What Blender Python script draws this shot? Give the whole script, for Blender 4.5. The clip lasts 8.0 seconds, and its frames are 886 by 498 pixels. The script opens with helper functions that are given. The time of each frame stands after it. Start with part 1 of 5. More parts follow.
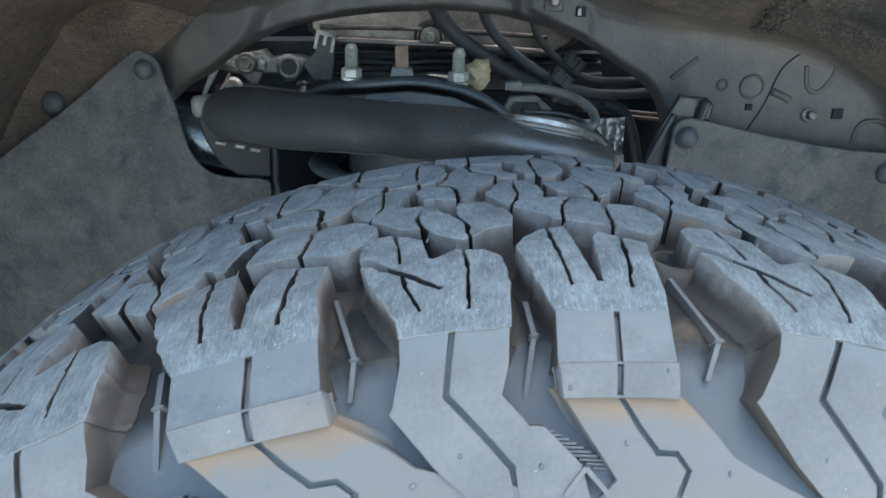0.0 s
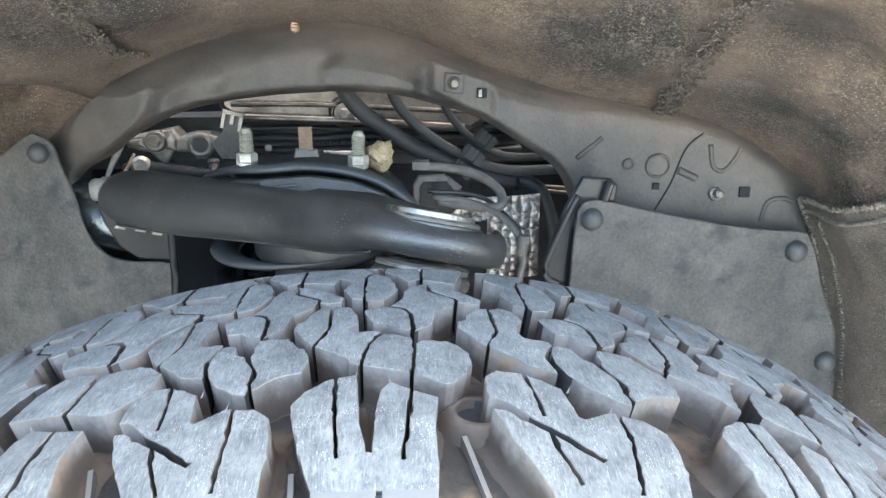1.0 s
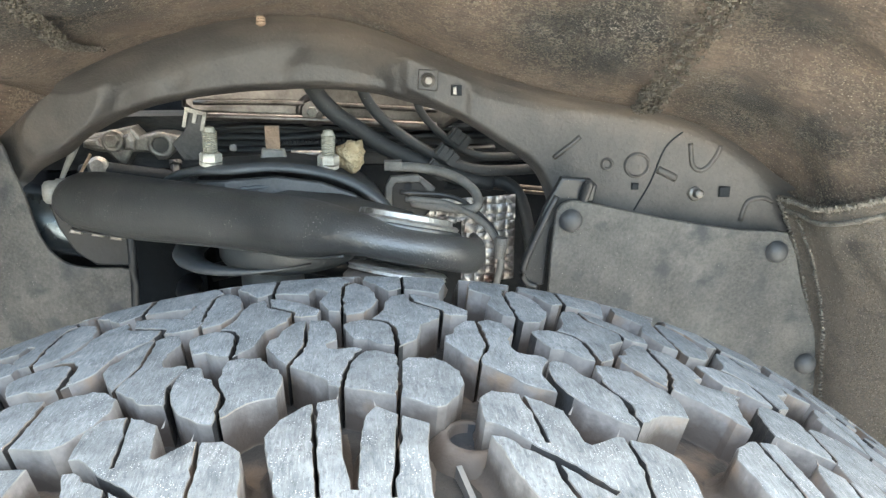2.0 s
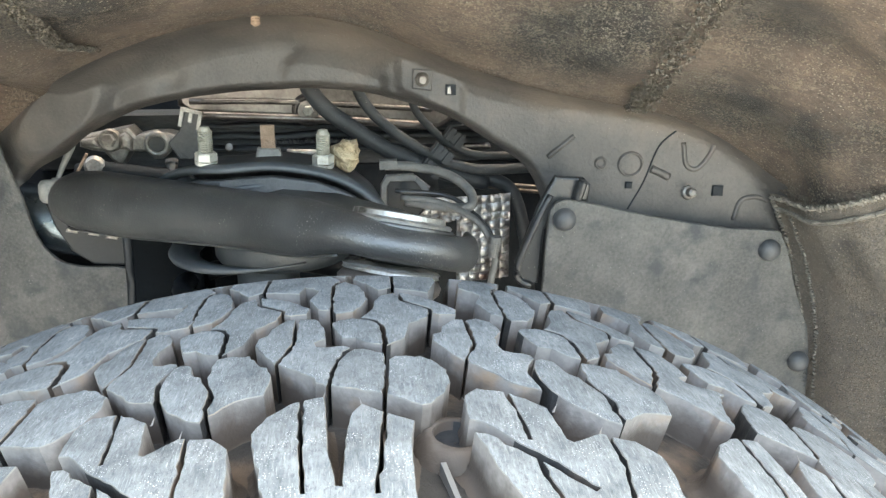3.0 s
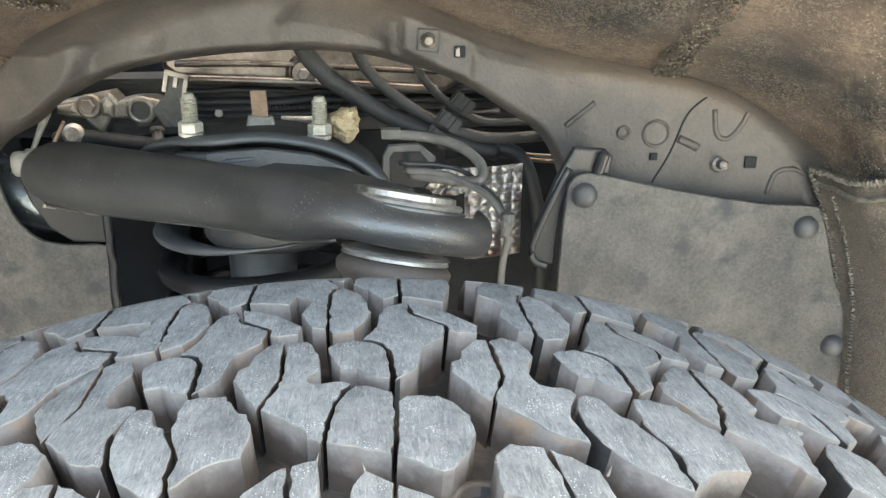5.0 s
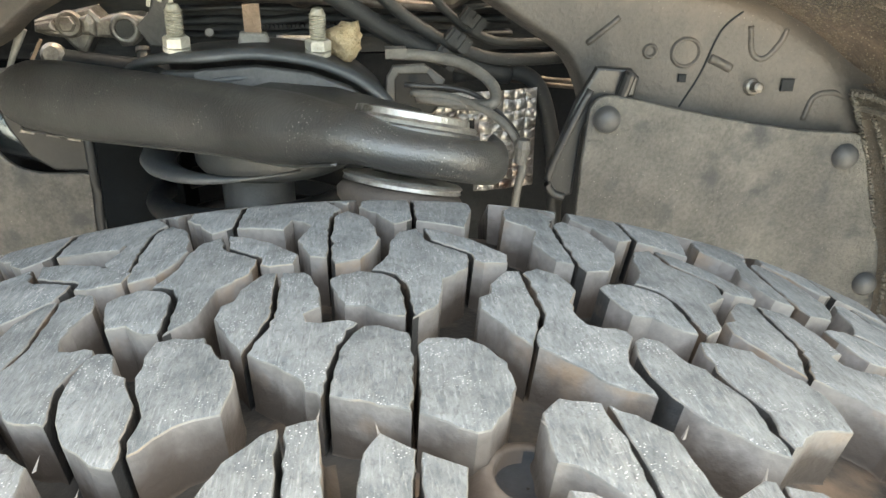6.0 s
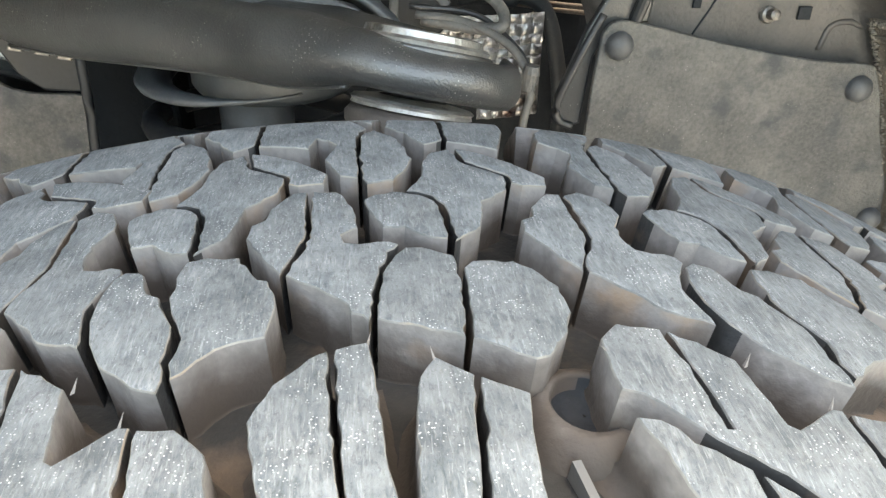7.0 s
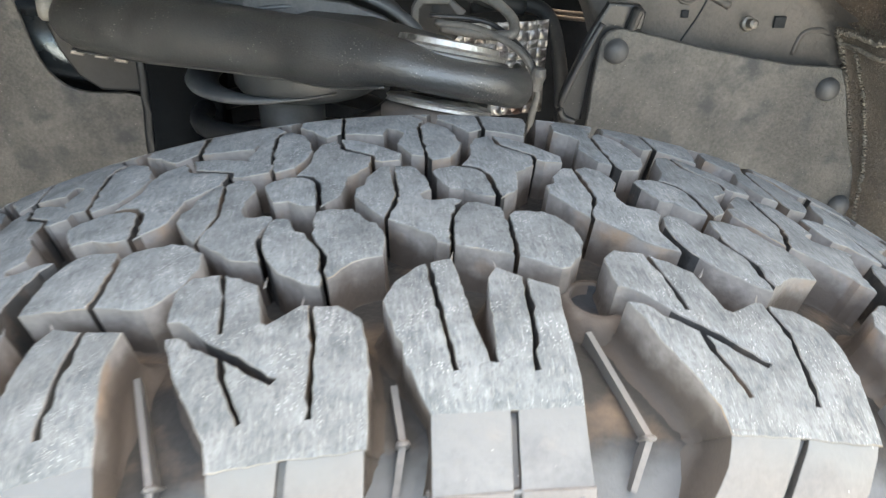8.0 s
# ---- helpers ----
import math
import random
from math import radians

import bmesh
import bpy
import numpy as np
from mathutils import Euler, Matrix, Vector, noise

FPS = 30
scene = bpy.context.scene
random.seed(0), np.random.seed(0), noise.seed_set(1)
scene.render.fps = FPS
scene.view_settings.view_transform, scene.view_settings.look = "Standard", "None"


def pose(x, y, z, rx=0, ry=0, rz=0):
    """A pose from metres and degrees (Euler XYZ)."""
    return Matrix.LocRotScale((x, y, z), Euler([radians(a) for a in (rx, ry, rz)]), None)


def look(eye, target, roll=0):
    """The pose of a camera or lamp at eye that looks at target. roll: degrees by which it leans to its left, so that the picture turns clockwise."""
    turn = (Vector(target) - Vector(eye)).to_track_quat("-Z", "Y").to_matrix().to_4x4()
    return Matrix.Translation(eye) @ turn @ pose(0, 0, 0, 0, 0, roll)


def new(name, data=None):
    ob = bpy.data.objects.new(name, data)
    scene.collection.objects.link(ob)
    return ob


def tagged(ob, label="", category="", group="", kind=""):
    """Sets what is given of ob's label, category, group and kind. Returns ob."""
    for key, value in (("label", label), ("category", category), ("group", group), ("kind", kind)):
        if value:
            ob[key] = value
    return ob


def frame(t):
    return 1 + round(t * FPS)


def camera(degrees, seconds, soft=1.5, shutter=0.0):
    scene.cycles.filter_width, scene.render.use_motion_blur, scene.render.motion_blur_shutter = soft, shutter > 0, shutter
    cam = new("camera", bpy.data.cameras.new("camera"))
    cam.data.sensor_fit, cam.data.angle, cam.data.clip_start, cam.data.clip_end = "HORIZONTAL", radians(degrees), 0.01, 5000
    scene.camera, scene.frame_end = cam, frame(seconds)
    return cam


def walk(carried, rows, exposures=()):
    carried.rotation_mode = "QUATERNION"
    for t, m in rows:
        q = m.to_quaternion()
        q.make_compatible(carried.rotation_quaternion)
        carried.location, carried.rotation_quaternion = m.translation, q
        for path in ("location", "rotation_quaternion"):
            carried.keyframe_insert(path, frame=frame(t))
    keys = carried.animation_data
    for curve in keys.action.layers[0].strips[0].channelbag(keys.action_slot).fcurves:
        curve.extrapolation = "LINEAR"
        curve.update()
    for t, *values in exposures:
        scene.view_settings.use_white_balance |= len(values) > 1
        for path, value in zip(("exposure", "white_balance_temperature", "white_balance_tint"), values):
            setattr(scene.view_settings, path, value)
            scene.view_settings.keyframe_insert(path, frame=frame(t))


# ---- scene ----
cam = camera(60.2, 8.0, soft=1.35, shutter=0.22)
METRES, EYE, TILT, LEAN, TURN = 0.36, 0.957, -21.0, 0.0, -1.7
ROWS = [
    (0.0, 0.0, 0.0, 0.0, 0.0, 0.0, -0.0),
    (0.5, 0.0798, 0.018, 0.0521, -1.2, 2.28, 0.38),
    (1.0, 0.1904, 0.0624, 0.0986, -1.7, 3.53, 1.0),
    (1.5, 0.1702, 0.136, 0.1122, -4.13, 3.53, 1.49),
    (3.0, 0.1845, 0.1221, 0.1119, -4.23, 3.33, 1.64),
    (3.5, 0.1887, 0.125, 0.1217, -3.99, 3.2, 1.67),
    (4.0, 0.1701, 0.1679, 0.1428, -3.93, 2.83, 1.68),
    (5.5, 0.1828, 0.3335, 0.1585, -4.3, -1.81, 1.67),
    (6.0, 0.1693, 0.3963, 0.1456, -4.15, -4.32, 1.52),
    (6.5, 0.1218, 0.4226, 0.1419, -4.55, -7.31, 1.11),
    (7.0, 0.1335, 0.423, 0.1354, -5.08, -9.34, 0.65),
    (7.5, 0.1404, 0.3896, 0.1401, -5.15, -9.56, 0.5),
    (8.0, 0.067, 0.2169, 0.1304, -5.31, -9.46, 0.6),
]
EXPOSURES = [(0.0, 3.22, 6350, -4), (0.5, 3.85, 6850, -1), (1.0, 4.34, 7250, 3), (1.5, 4.46, 7850, 2), (3.5, 4.46, 8150, 1), (4.0, 4.45, 8300, 2), (5.5, 4.45, 9300, 4), (6.0, 4.45, 9850, 3), (6.5, 4.37, 9500, 4), (7.0, 4.34, 9150, 4), (7.5, 4.44, 9250, 4), (8.0, 4.13, 8700, 6)]
walk(cam, [(t, pose(0, 0, EYE, TILT, LEAN, TURN) @ pose(METRES * x, METRES * y, METRES * z, 90 + pitch, roll, yaw)) for t, x, y, z, yaw, pitch, roll in ROWS], EXPOSURES)

# ---- world and light ----
world = bpy.data.worlds.new("sky_world")
scene.world = world
world.use_nodes = True
wn, wl = world.node_tree.nodes, world.node_tree.links
sky = wn.new("ShaderNodeTexSky")
sky.sky_type, sky.sun_disc = "NISHITA", False
SUN_EL, SUN_AZ = 64.0, 35.0
sky.air_density, sky.dust_density, sky.ozone_density = 1.0, 5.0, 0.5
sky.sun_elevation, sky.sun_rotation = radians(SUN_EL), radians(SUN_AZ)
wn["Background"].inputs["Strength"].default_value = 0.15
wl.new(sky.outputs["Color"], wn["Background"].inputs["Color"])
sun = new("sun", bpy.data.lights.new("sun", "SUN"))
sun.data.energy, sun.data.angle, sun.data.color = 4.5, radians(0.6), (1.0, 0.98, 0.95)
ce = math.cos(radians(SUN_EL))
SUN_AT = Vector((math.sin(radians(SUN_AZ)) * ce, math.cos(radians(SUN_AZ)) * ce, math.sin(radians(SUN_EL))))
sun.matrix_world = look(SUN_AT * 5, (0, 0, 0))


# ---- materials ----
def surface(name, c1, c2, scale=20.0, rough=0.6, metal=0.0, bump=0.2, fine=300.0, speck=None, speck_size=250.0,
            speck_cut=0.12, dirt=None, dirt_scale=8.0, dirt_at=0.55, stretch=(1, 1, 1), fine_mix=0.35, depth=0.002, clumps=0.0, gloss=0.5, rim=None, radius_tint=None):
    """Two colours mixed at a coarse and a fine scale, with optional dirt patches, pale specks, bump and uneven gloss."""
    m = bpy.data.materials.new(name)
    m.use_nodes = True
    n, l = m.node_tree.nodes, m.node_tree.links
    b = n["Principled BSDF"]
    geo = n.new("ShaderNodeNewGeometry")
    mp = n.new("ShaderNodeMapping")
    mp.inputs["Scale"].default_value = stretch
    l.new(geo.outputs["Position"], mp.inputs["Vector"])

    def tex(sc, detail=5.0):
        t = n.new("ShaderNodeTexNoise")
        t.inputs["Scale"].default_value, t.inputs["Detail"].default_value = sc, detail
        t.inputs["Roughness"].default_value = 0.6
        l.new(mp.outputs["Vector"], t.inputs["Vector"])
        return t.outputs["Fac"]

    def ramp(fac, a, z):
        r = n.new("ShaderNodeMapRange")
        r.inputs["From Min"].default_value, r.inputs["From Max"].default_value = a, z
        l.new(fac, r.inputs["Value"])
        return r.outputs["Result"]

    def mix(fac, a, z, mode="MIX"):
        x = n.new("ShaderNodeMix")
        x.data_type, x.blend_type = "RGBA", mode
        if isinstance(fac, float):
            x.inputs["Factor"].default_value = fac
        else:
            l.new(fac, x.inputs["Factor"])
        for k, v in ((6, a), (7, z)):
            if isinstance(v, tuple):
                x.inputs[k].default_value = (*v, 1)
            else:
                l.new(v, x.inputs[k])
        return x.outputs[2]

    coarse, grain = tex(scale), tex(fine, 3.0)
    both = n.new("ShaderNodeMix")
    both.inputs["Factor"].default_value = fine_mix
    l.new(ramp(coarse, 0.35, 0.65), both.inputs[2])
    l.new(ramp(grain, 0.3, 0.7), both.inputs[3])
    col = mix(both.outputs[0], c1, c2)
    if dirt:
        col = mix(ramp(tex(dirt_scale, 6.0), dirt_at, dirt_at + 0.16), col, dirt)
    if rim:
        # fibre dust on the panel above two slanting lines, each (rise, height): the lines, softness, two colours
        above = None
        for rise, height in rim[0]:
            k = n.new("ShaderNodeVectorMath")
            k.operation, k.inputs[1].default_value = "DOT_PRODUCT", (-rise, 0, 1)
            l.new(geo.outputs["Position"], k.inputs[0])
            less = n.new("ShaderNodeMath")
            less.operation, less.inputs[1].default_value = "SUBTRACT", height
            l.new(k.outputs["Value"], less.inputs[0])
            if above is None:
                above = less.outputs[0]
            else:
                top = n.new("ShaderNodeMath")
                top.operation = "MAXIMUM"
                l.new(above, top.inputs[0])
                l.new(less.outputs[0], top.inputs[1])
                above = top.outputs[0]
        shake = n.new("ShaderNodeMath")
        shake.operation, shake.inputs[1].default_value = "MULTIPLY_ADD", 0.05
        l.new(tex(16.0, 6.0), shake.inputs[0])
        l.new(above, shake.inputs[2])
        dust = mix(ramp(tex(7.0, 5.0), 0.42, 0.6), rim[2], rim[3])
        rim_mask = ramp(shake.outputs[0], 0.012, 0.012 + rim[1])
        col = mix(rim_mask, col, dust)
    if radius_tint:
        # second colour blended in between two radii from the axle: start and full radius, colour
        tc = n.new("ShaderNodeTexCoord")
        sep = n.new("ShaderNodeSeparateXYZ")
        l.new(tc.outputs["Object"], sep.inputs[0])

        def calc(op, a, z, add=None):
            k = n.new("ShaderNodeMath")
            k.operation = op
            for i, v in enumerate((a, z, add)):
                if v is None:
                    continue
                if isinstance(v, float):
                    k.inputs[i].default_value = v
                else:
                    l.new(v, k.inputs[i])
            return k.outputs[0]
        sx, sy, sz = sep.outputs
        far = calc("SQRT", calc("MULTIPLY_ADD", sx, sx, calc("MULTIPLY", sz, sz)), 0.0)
        far = calc("MULTIPLY_ADD", calc("MULTIPLY", sy, sy), radius_tint[3], far)
        far = calc("MULTIPLY_ADD", tex(60.0, 4.0), radius_tint[4], far)
        col = mix(ramp(far, radius_tint[0] + radius_tint[4] / 2, radius_tint[1] + radius_tint[4] / 2), col, radius_tint[2])
    if speck:
        v = n.new("ShaderNodeTexVoronoi")
        v.inputs["Scale"].default_value = speck_size
        l.new(geo.outputs["Position"], v.inputs["Vector"])
        amount = ramp(v.outputs["Distance"], speck_cut, speck_cut * 0.5)
        if clumps:
            both_of = n.new("ShaderNodeMath")
            both_of.operation = "MULTIPLY"
            l.new(amount, both_of.inputs[0])
            l.new(rim_mask if rim else ramp(tex(clumps, 3.0), 0.50, 0.62), both_of.inputs[1])
            amount = both_of.outputs[0]
        col = mix(amount, col, speck)
    l.new(col, b.inputs["Base Color"])
    rr = n.new("ShaderNodeMapRange")
    rr.inputs["To Min"].default_value, rr.inputs["To Max"].default_value = max(rough - 0.12, 0.03), min(rough + 0.12, 1)
    l.new(coarse, rr.inputs["Value"])
    l.new(rr.outputs["Result"], b.inputs["Roughness"])
    b.inputs["Metallic"].default_value = metal
    b.inputs["Specular IOR Level"].default_value = gloss
    bm_ = n.new("ShaderNodeBump")
    bm_.inputs["Strength"].default_value, bm_.inputs["Distance"].default_value = bump, depth
    height = both.outputs[0]
    l.new(height, bm_.inputs["Height"])
    l.new(bm_.outputs["Normal"], b.inputs["Normal"])
    return m


class Nodes:
    """Short words for building a material's node tree."""

    def __init__(self, name):
        self.m = bpy.data.materials.new(name)
        self.m.use_nodes = True
        self.n, self.l = self.m.node_tree.nodes, self.m.node_tree.links
        self.b = self.n["Principled BSDF"]
        self.geo = self.n.new("ShaderNodeNewGeometry")

    def put(self, value, socket):
        if isinstance(value, (int, float)):
            socket.default_value = value
        elif isinstance(value, tuple):
            socket.default_value = (*value, 1) if len(socket.default_value) == 4 else value
        else:
            self.l.new(value, socket)

    def place(self, scale=(1, 1, 1), turn=(0, 0, 0)):
        k = self.n.new("ShaderNodeMapping")
        k.inputs["Scale"].default_value, k.inputs["Rotation"].default_value = scale, turn
        self.l.new(self.geo.outputs["Position"], k.inputs["Vector"])
        return k.outputs["Vector"]

    def noise(self, scale, detail=4.0, rough=0.55, at=None, warp=0.0):
        t = self.n.new("ShaderNodeTexNoise")
        t.inputs["Scale"].default_value, t.inputs["Detail"].default_value = scale, detail
        t.inputs["Roughness"].default_value, t.inputs["Distortion"].default_value = rough, warp
        self.l.new(at or self.geo.outputs["Position"], t.inputs["Vector"])
        return t.outputs["Fac"]

    def cells(self, scale, feature="F1", at=None):
        t = self.n.new("ShaderNodeTexVoronoi")
        t.feature = feature
        t.inputs["Scale"].default_value = scale
        self.l.new(at or self.geo.outputs["Position"], t.inputs["Vector"])
        return t.outputs["Distance"]

    def ramp(self, fac, a, z, lo=0.0, hi=1.0):
        r = self.n.new("ShaderNodeMapRange")
        for key, v in (("From Min", a), ("From Max", z), ("To Min", lo), ("To Max", hi)):
            r.inputs[key].default_value = v
        self.l.new(fac, r.inputs["Value"])
        return r.outputs["Result"]

    def calc(self, op, a, z, add=0.0):
        k = self.n.new("ShaderNodeMath")
        k.operation = op
        for v, socket in zip((a, z, add), k.inputs):
            self.put(v, socket)
        return k.outputs[0]

    def mix(self, fac, a, z):
        x = self.n.new("ShaderNodeMix")
        x.data_type = "RGBA"
        self.put(fac, x.inputs["Factor"])
        self.put(a, x.inputs[6])
        self.put(z, x.inputs[7])
        return x.outputs[2]

    def finish(self, colour, rough, height, strength, depth, gloss):
        self.put(colour, self.b.inputs["Base Color"])
        self.put(rough, self.b.inputs["Roughness"])
        self.b.inputs["Specular IOR Level"].default_value = gloss
        k = self.n.new("ShaderNodeBump")
        k.inputs["Strength"].default_value, k.inputs["Distance"].default_value = strength, depth
        self.l.new(height, k.inputs["Height"])
        self.l.new(k.outputs["Normal"], self.b.inputs["Normal"])
        return self.m


def rubber_top(name):
    """Road-worn tread faces: slanting drag streaks, pits, pale scuffs, small white specks and painted glints."""
    g = Nodes(name)
    drag = g.noise(1.0, 5.0, 0.65, g.place((800, 170, 300), (0, 0, -0.20)), 0.8)
    thin = g.noise(1.0, 3.0, 0.6, g.place((2000, 210, 400), (0, 0, -0.27)), 0.5)
    mottle = g.noise(85.0, 6.0, 0.68)
    pits = g.noise(760.0, 4.0, 0.7, g.place((1.2, 0.6, 1.0)), 0.5)
    tone = g.calc("MULTIPLY_ADD", g.ramp(drag, 0.30, 0.70), 0.42, g.calc("MULTIPLY", g.ramp(mottle, 0.36, 0.64), 0.58))
    col = g.mix(tone, (0.052, 0.062, 0.068), (0.150, 0.165, 0.174))
    col = g.mix(g.ramp(pits, 0.54, 0.66, 0.0, 0.6), col, (0.042, 0.049, 0.053))
    col = g.mix(g.ramp(thin, 0.57, 0.72, 0.0, 0.42), col, (0.30, 0.315, 0.325))
    scuff = g.calc("MULTIPLY", g.ramp(g.noise(42.0, 5.0), 0.56, 0.70), g.ramp(drag, 0.45, 0.70))
    col = g.mix(g.calc("MULTIPLY", scuff, 0.4), col, (0.28, 0.29, 0.295))
    # white specks, with the rubber's small glints painted as colour among them
    speckle = g.calc("MULTIPLY", g.ramp(g.cells(1250.0), 0.24, 0.12), g.ramp(g.noise(95.0, 4.0), 0.50, 0.62))
    glint_specks = g.calc("MAXIMUM", speckle, g.calc("MULTIPLY", g.ramp(g.cells(700.0), 0.12, 0.06, 0.0, 0.7), g.ramp(g.noise(60.0, 3.0), 0.57, 0.66)))
    col = g.mix(g.calc("MULTIPLY", glint_specks, 0.7), col, (0.60, 0.61, 0.615))
    info = g.n.new("ShaderNodeObjectInfo")
    hs = g.n.new("ShaderNodeHueSaturation")
    g.l.new(g.ramp(info.outputs["Random"], 0.0, 1.0, 0.88, 1.1), hs.inputs["Value"])
    g.l.new(col, hs.inputs["Color"])
    high = g.calc("MULTIPLY_ADD", drag, 0.8, g.calc("MULTIPLY_ADD", pits, -0.6, g.calc("MULTIPLY", mottle, 0.8)))
    return g.finish(hs.outputs["Color"], g.ramp(drag, 0.3, 0.7, 0.74, 0.56), high, 0.9, 0.0009, 0.25)


def felt(name, dark, mid, pale, bare, glazed=(), crumpled=()):
    """Matted arch-liner felt: brown fibre, black glazed patches with a crumpled skin, dust and sand grains."""
    g = Nodes(name)
    wide = g.noise(7.5, 4.0, 0.55, g.place((0.7, 1.0, 1.3)), 0.8)
    glaze = g.ramp(wide, 0.45 + bare, 0.57 + bare)
    shake = g.calc("MULTIPLY", g.noise(26.0, 5.0, 0.65), 0.9)

    def spot(x, y, z, r):
        """A soft ragged patch round a place."""
        far = g.n.new("ShaderNodeVectorMath")
        far.operation = "DISTANCE"
        g.l.new(g.geo.outputs["Position"], far.inputs[0])
        far.inputs[1].default_value = (x, y, z)
        return g.ramp(g.calc("ADD", g.calc("DIVIDE", far.outputs["Value"], r), shake), 1.75, 1.05)
    for p in glazed:
        glaze = g.calc("MAXIMUM", glaze, spot(*p))
    fibre = g.noise(1.0, 6.0, 0.65, g.place((55, 300, 240), (0.0, 0.5, 0.15)), 1.2)
    clump = g.noise(34.0, 5.0, 0.65)
    col = g.mix(g.ramp(g.calc("MULTIPLY_ADD", fibre, 0.5, g.calc("MULTIPLY", clump, 0.5)), 0.36, 0.62), mid, pale)
    col = g.mix(g.calc("MULTIPLY", glaze, g.ramp(clump, 0.20, 0.48)), col, dark)
    skin = g.noise(400.0, 4.0, 0.7, None, 1.2)
    crumple = g.calc("MULTIPLY", g.ramp(g.noise(11.0, 3.0), 0.50, 0.62), glaze)
    for p in crumpled:
        crumple = g.calc("MAXIMUM", crumple, spot(*p))
    # pale flecks on the crumpled skin: its glitter painted into the colour
    col = g.mix(g.calc("MULTIPLY", crumple, g.ramp(skin, 0.52, 0.62)), col, (0.27, 0.245, 0.21))
    sand = g.calc("MULTIPLY", g.ramp(g.cells(330.0), 0.24, 0.12), g.ramp(g.noise(16.0, 4.0), 0.36, 0.56))
    col = g.mix(sand, col, (0.33, 0.285, 0.225))
    worm = g.ramp(g.noise(230.0, 2.0, 0.5, None, 2.2), 0.50, 0.57)
    worms = g.calc("MULTIPLY", worm, g.ramp(g.noise(19.0, 3.0), 0.40, 0.54))
    col = g.mix(g.calc("MULTIPLY", worms, 0.5), col, (0.235, 0.190, 0.148))
    skin = g.calc("MULTIPLY_ADD", worms, 0.9, skin)
    high = g.calc("MULTIPLY_ADD", fibre, 0.6, g.calc("MULTIPLY_ADD", skin, 0.9, g.calc("MULTIPLY", crumple, skin)))
    rough = g.calc("MULTIPLY_ADD", glaze, -0.35, 0.78)
    return g.finish(col, rough, high, 0.9, 0.0035, 0.45)


M_TREAD = rubber_top("worn_tread_rubber")
M_SIDE = surface("sidewall_rubber", (0.064, 0.064, 0.067), (0.105, 0.103, 0.103), 25, 0.6, bump=0.25, fine=600, speck=(0.35, 0.35, 0.35), speck_size=160, speck_cut=0.035, dirt=(0.12, 0.103, 0.09), dirt_scale=14, dirt_at=0.56, depth=0.0006, gloss=0.3, radius_tint=(0.4095, 0.4190, (0.082, 0.088, 0.092), 0.0, 0.020))
M_SMOOTH = surface("smooth_lug_rubber", (0.055, 0.061, 0.067), (0.095, 0.102, 0.108), 60, 0.55, bump=0.35, fine=500, depth=0.0008, speck=(0.4, 0.4, 0.4), speck_size=240, speck_cut=0.045, gloss=0.3, dirt=(0.115, 0.110, 0.104), dirt_scale=45, dirt_at=0.56, radius_tint=(0.4115, 0.4200, (0.080, 0.087, 0.092), 0.0, 0.020))
# near-black groove floor, blended to a paler blue-grey below the shoulder
M_CARCASS = surface("groove_rubber", (0.008, 0.009, 0.010), (0.022, 0.022, 0.022), 30, 0.6, bump=0.4, fine=400, dirt=(0.066, 0.049, 0.037), dirt_scale=34, dirt_at=0.52, depth=0.001, gloss=0.25, radius_tint=(0.407, 0.400, (0.066, 0.072, 0.078), 0.0, 0.012))
M_FELT = felt("wheel_arch_felt", (0.014, 0.0132, 0.0135), (0.050, 0.041, 0.036), (0.160, 0.114, 0.087), 0.15,
              [(0.222, 0.620, 0.950, 0.055), (0.243, 0.580, 0.963, 0.045), (0.360, 0.633, 0.903, 0.050), (0.327, 0.519, 0.961, 0.040), (0.415, 0.597, 0.887, 0.022), (-0.140, 0.598, 0.971, 0.070)],
              [(0.243, 0.579, 0.963, 0.045), (0.321, 0.619, 0.922, 0.026), (0.348, 0.521, 0.952, 0.020)])
M_SEAM = surface("melted_felt_seam", (0.034, 0.029, 0.025), (0.165, 0.142, 0.115), 200, 0.24, bump=1.0, fine=420, depth=0.004, gloss=0.8)
M_CRIMP = surface("crimped_felt_border", (0.070, 0.060, 0.050), (0.270, 0.240, 0.200), 150, 0.5, bump=0.8, fine=420, depth=0.003)
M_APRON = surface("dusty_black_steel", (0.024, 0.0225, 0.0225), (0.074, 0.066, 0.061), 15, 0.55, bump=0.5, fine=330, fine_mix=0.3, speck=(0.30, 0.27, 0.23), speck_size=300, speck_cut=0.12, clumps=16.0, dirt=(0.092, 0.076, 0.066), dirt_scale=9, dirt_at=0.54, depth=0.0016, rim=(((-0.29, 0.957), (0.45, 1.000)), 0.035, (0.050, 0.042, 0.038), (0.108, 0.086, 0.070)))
M_FLAP = surface("dusty_rubber_flap", (0.030, 0.0305, 0.031), (0.106, 0.101, 0.093), 26, 0.72, bump=0.9, fine=330, speck=(0.34, 0.33, 0.29), speck_size=300, speck_cut=0.10, clumps=36.0, dirt=(0.030, 0.032, 0.036), dirt_scale=34, dirt_at=0.53, depth=0.0016, fine_mix=0.45)
M_CLIP = surface("dusty_clip_plastic", (0.036, 0.037, 0.040), (0.070, 0.071, 0.074), 40, 0.55, bump=0.1, fine=400)
M_PITCH = surface("near_black", (0.009, 0.0108, 0.013), (0.021, 0.0235, 0.027), 25, 0.6, bump=0.3, fine=300, gloss=0.1)
